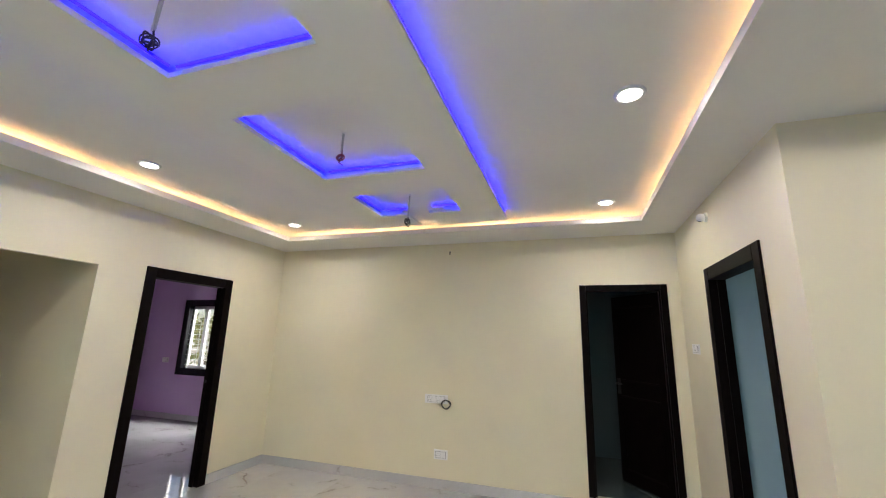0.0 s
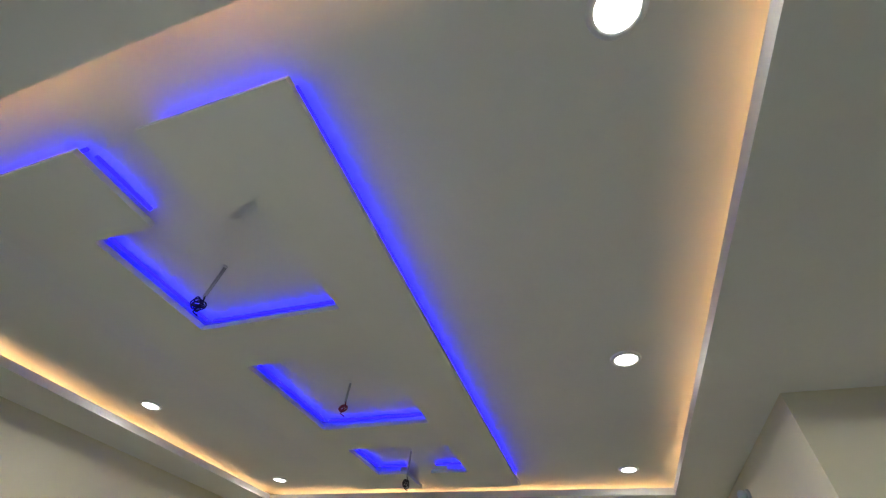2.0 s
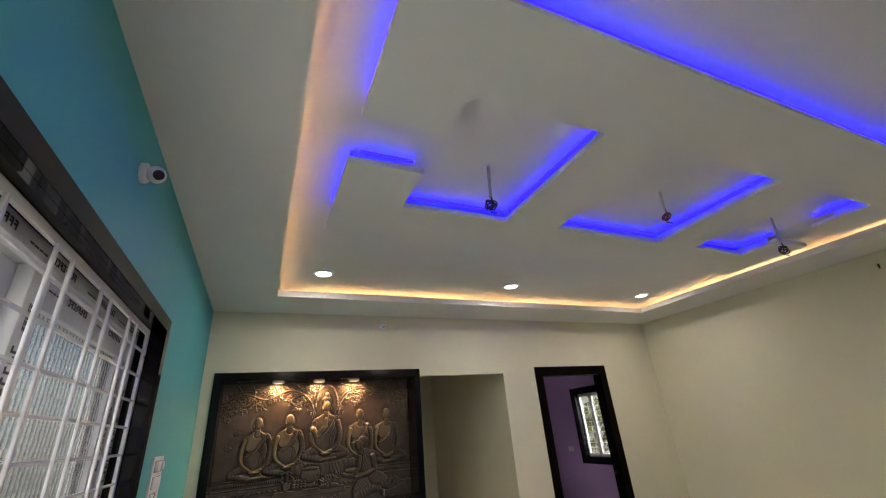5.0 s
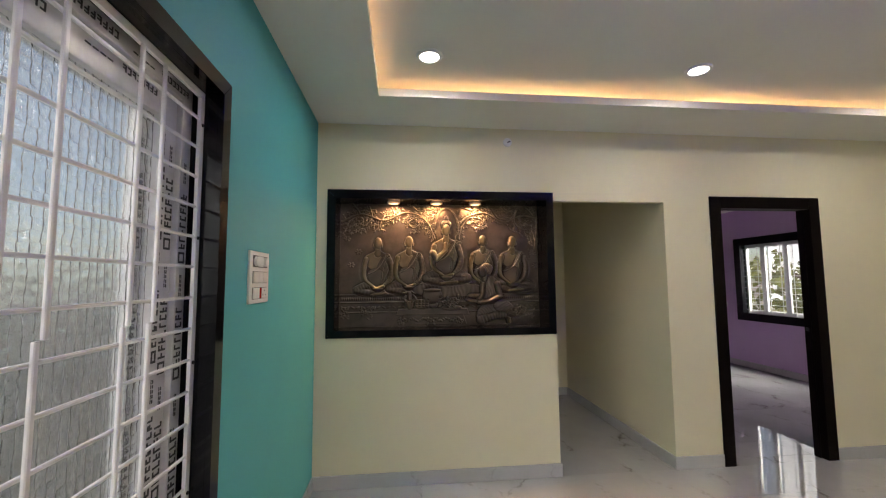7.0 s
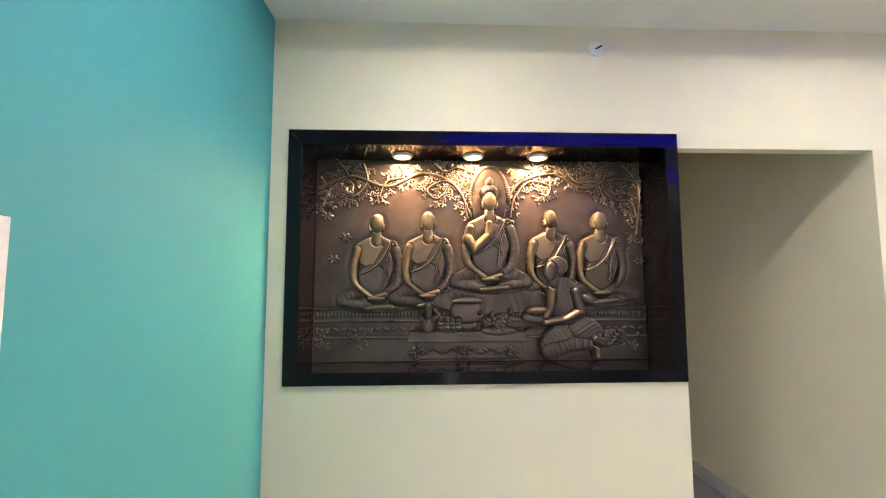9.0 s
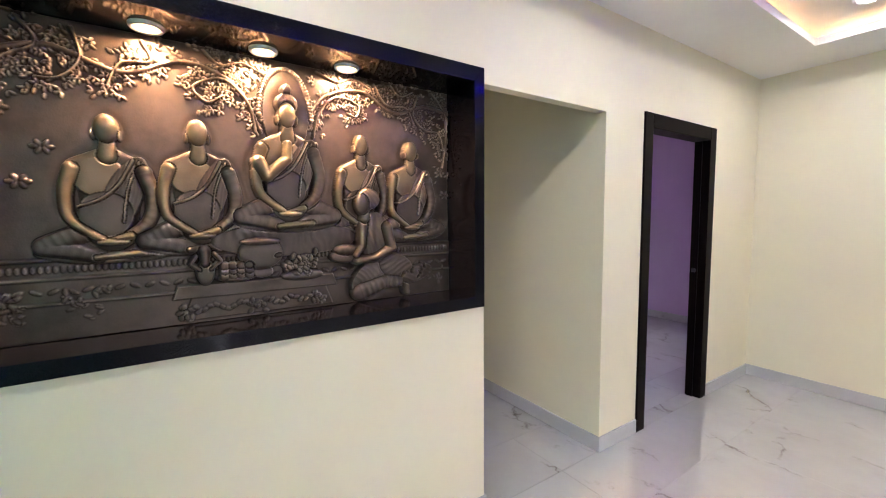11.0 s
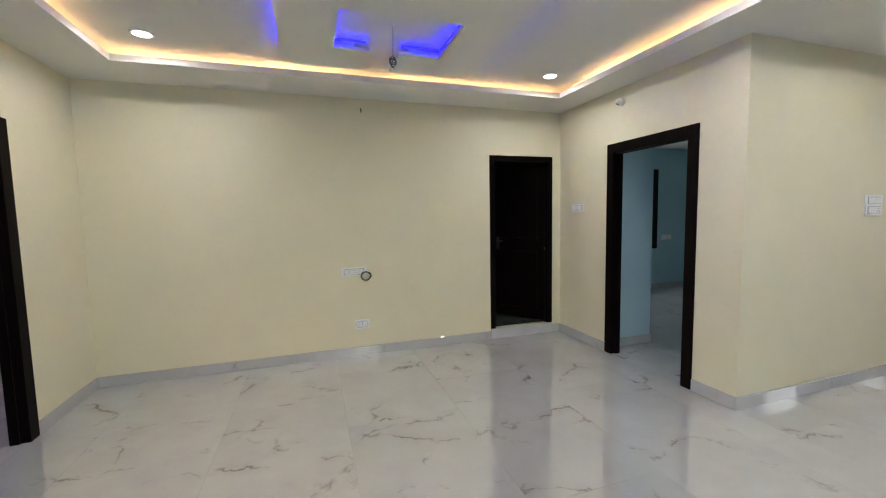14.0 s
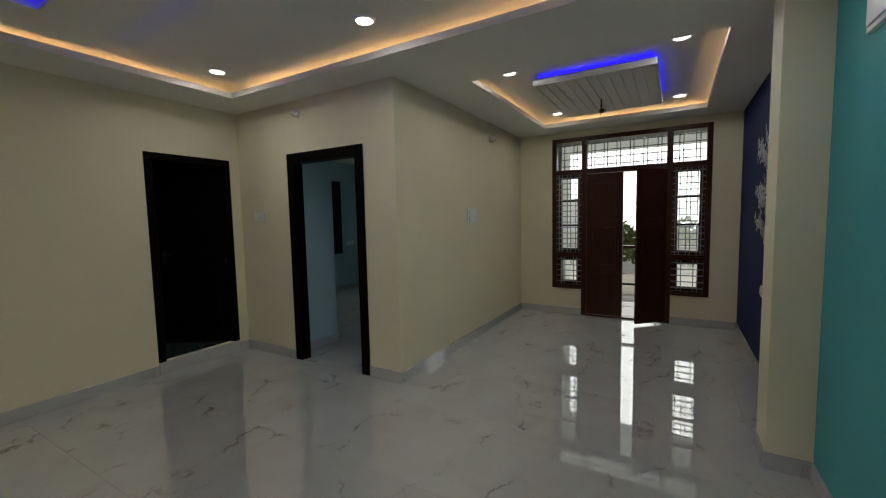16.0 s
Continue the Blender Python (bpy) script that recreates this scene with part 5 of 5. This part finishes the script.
# small distribution board high on the teal wall
db = thing("distribution_board", "pale grey electrical board high on the teal wall", "fuse box", pose(0.56, YS, 2.13))
boxed("case", WHITEPLASTIC, db, -0.21, 0.21, -0.004, 0.020, 0.0, 0.30, bevel=0.004)
boxed("door", WHITEPLASTIC, db, -0.19, 0.19, 0.020, 0.028, 0.02, 0.28, bevel=0.003)


def wall_point(m, label):
    t = thing("wire_outlet", label, "outlet", m)
    bm = bmesh.new()
    lathe(bm, [(0.034, 0.0), (0.034, 0.004), (0.030, 0.006)], 24)
    part("cover", bm, WHITEPLASTIC, t)
    bm = bmesh.new()
    tube(bm, [(0, 0, 0.004), (0.003, 0.004, 0.02), (0.0, 0.016, 0.03)], 0.004, 6)
    part("wire_end", bm, WIRE_DARK, t, "short dark wire end")


wall_point(pose(XW, 1.082, 2.498) @ Euler((0, radians(90), 0)).to_matrix().to_4x4(), "round white wire outlet high on the cream wall")
bm = bmesh.new()
tube(bm, [(0, 0.004, 0.01), (0.0, -0.02, 0.008), (0.004, -0.03, -0.012), (0.0, -0.02, -0.025)], 0.006, 7)
hook = tagged(part("wall_hook", bm, IRON, None, smooth=True), "small dark wire stub on the cream wall", "hook")
hook.location = (-1.115, YN, 2.495)

# ---------- fan hooks with coiled flex ----------


def fan_cord(x, y, top, length, lean, mats, label, seed):
    r = random.Random(seed)
    t = thing("fan_wire", label, "wire", pose(x, y, top))
    bm = bmesh.new()
    lathe(bm, [(0.012, 0.0), (0.012, -0.006), (0.006, -0.008)], 14)
    part("ceiling_sleeve", bm, WHITEPLASTIC, t)
    bm = bmesh.new()
    lo = -length
    tube(bm, [(lean * s, 0.25 * lean * s, lo * s) for s in (0, 0.3, 0.6, 0.85)], 0.0045, 6)
    tube(bm, [(0.004 + lean * s, 0.006 + 0.25 * lean * s, lo * s) for s in (0, 0.35, 0.7, 0.82)], 0.003, 6)
    part("flex", bm, mats[0], t, "pale hanging flex", smooth=True)
    bm = bmesh.new()
    cx, cz = lean, lo
    for k in range(5):
        a0 = r.random() * 6
        rad = 0.018 + 0.006 * r.random()
        tilt = r.uniform(-0.9, 0.9)
        ring = [(cx + rad * math.cos(a), rad * math.sin(a) * math.cos(tilt) + 0.004 * k - 0.01, cz - 0.012 + rad * math.sin(a) * math.sin(tilt) + 0.012 * math.sin(a + a0)) for a in (2 * math.pi * i / 18 for i in range(18))]
        tube(bm, ring, 0.003, 6, closed=True)
    tube(bm, [(cx, 0, cz + 0.05), (cx + 0.006, 0.004, cz + 0.01), (cx - 0.012, 0.004, cz - 0.04), (cx + 0.012, 0.012, cz - 0.055)], 0.004, 6)
    part("coil", bm, mats[1], t, "dark coiled wire end", smooth=True)


fan_cord(-1.105, 0.965, ZI, 0.20, -0.012, (WIRE_WHITE, WIRE_DARK), "hanging fan wire with a dark coiled end", 3)
fan_cord(-1.03, 2.02, ZI, 0.15, -0.004, (WIRE_WHITE, WIRE_RED), "hanging fan wire with a dark red twisted end", 4)
fan_cord(-1.055, 3.10, ZI, 0.225, -0.008, (WIRE_WHITE, WIRE_DARK), "hanging fan wire with a dark coiled end", 5)
fan_cord(2.86, 0.99, ZC, 0.11, 0.02, (WIRE_DARK, WIRE_DARK), "dark hanging fan wire under the living room panel", 6)

# ---------- white tree mural on the navy wall ----------
MURAL = plain("white_mural_paint", (0.78, 0.79, 0.80), 0.6, vary=0.08)
bm = bmesh.new()
mr = random.Random(12)


def stroke(pts, w0, w1):
    """A flat painted stroke, a hair proud of the wall."""
    rows = []
    for i, (x, z) in enumerate(pts):
        a, c = pts[max(0, i - 1)], pts[min(len(pts) - 1, i + 1)]
        d = Vector((c[0] - a[0], c[1] - a[1])).normalized()
        w = w0 + (w1 - w0) * i / (len(pts) - 1)
        rows.append([bm.verts.new((x - d.y * w * s, YS + 0.0025, z + d.x * w * s)) for s in (-1, 1)])
    for p, q in zip(rows, rows[1:]):
        bm.faces.new((p[0], p[1], q[1], q[0]))


mx = 2.62
stroke([(mx + 0.03 * math.sin(k * 0.8), 0.12 + 0.12 * k) for k in range(9)], 0.06, 0.03)
for k in range(26):
    side = -1 if k % 2 else 1
    z0 = 0.95 + 0.035 * k + 0.05 * mr.random()
    reach = 0.28 + 0.45 * mr.random()
    rise = 0.1 + 0.35 * mr.random()
    curl = mr.uniform(-0.5, 0.6)
    pts = []
    for i in range(14):
        s = i / 13
        pts.append((mx + side * reach * s, min(2.48, z0 * 0.98 + 0.08 + rise * s + 0.09 * math.sin(s * 5 + curl * 4) * s)))
    stroke(pts, 0.014, 0.005)
    for i in range(3, 14):
        x, z = pts[i]
        for _ in range(2):
            a = mr.random() * 6.28
            l = 0.04 + 0.045 * mr.random()
            stroke([(x, z), (x + l * 0.5 * math.cos(a), z + l * 0.5 * math.sin(a)), (x + l * math.cos(a + 0.5), z + l * math.sin(a + 0.5))], 0.006, 0.013)
tagged(part("tree_mural", bm, MURAL), "white painted tree mural on the navy wall", "mural")
switch_plate(pose(2.80, YS, 0.74, 0, 0, S_), 0.12, 0.09, ("sp",), "white socket plate on the navy wall", category="socket")

# ---------- floor tiles ----------
TW, TL = 0.80, 1.60
tile_meshes = {}


def tiles(regions, x_start, y_start):
    for q in regions:
        i0, i1 = math.floor((q[0] - x_start) / TW), math.ceil((q[1] - x_start) / TW)
        for i in range(i0, i1):
            shift = y_start + (0.53 if i % 2 else 0.0)
            j0, j1 = math.floor((q[2] - shift) / TL), math.ceil((q[3] - shift) / TL)
            for j in range(j0, j1):
                x0, x1 = max(q[0], x_start + i * TW), min(q[1], x_start + (i + 1) * TW)
                y0, y1 = max(q[2], shift + j * TL), min(q[3], shift + (j + 1) * TL)
                if x1 - x0 < 0.01 or y1 - y0 < 0.01:
                    continue
                key = (round(x1 - x0, 4), round(y1 - y0, 4))
                if key not in tile_meshes:
                    bm = bmesh.new()
                    w, l, gap = key[0] / 2 - 0.0004, key[1] / 2 - 0.0004, 0.0005
                    lo = [bm.verts.new((sx * w, sy * l, -0.0035)) for sx, sy in ((-1, -1), (1, -1), (1, 1), (-1, 1))]
                    hi = [bm.verts.new((sx * (w - gap), sy * (l - gap), 0.0)) for sx, sy in ((-1, -1), (1, -1), (1, 1), (-1, 1))]
                    bm.faces.new(hi)
                    bm.faces.new(lo[::-1])
                    for k in range(4):
                        bm.faces.new((lo[k], lo[(k + 1) % 4], hi[(k + 1) % 4], hi[k]))
                    tile_meshes[key] = mesh_of("tile", bm, MARBLE)
                o = new("tile", tile_meshes[key])
                o.parent = floor
                o.location = ((x0 + x1) / 2, (y0 + y1) / 2, 0.0)


tiles([(XW, XE, YS, YN), (XE, XM, YS, YC)], -3.05, -0.12)
tiles([(XW - 2 * T, XW, PD[0], PD[1]), (XE, XE + 2 * T, ED[0], ED[1]), (-5.45, XW, 1.436, 2.345)], -3.05, -0.12)
tiles([(-7.6, XW - 2 * T, 2.52, 5.88), (XE + 2 * T, 1.86, YC + 2 * T, 3.77), (1.86, 5.4, YC + 2 * T, 6.2)], -3.05, -0.12)
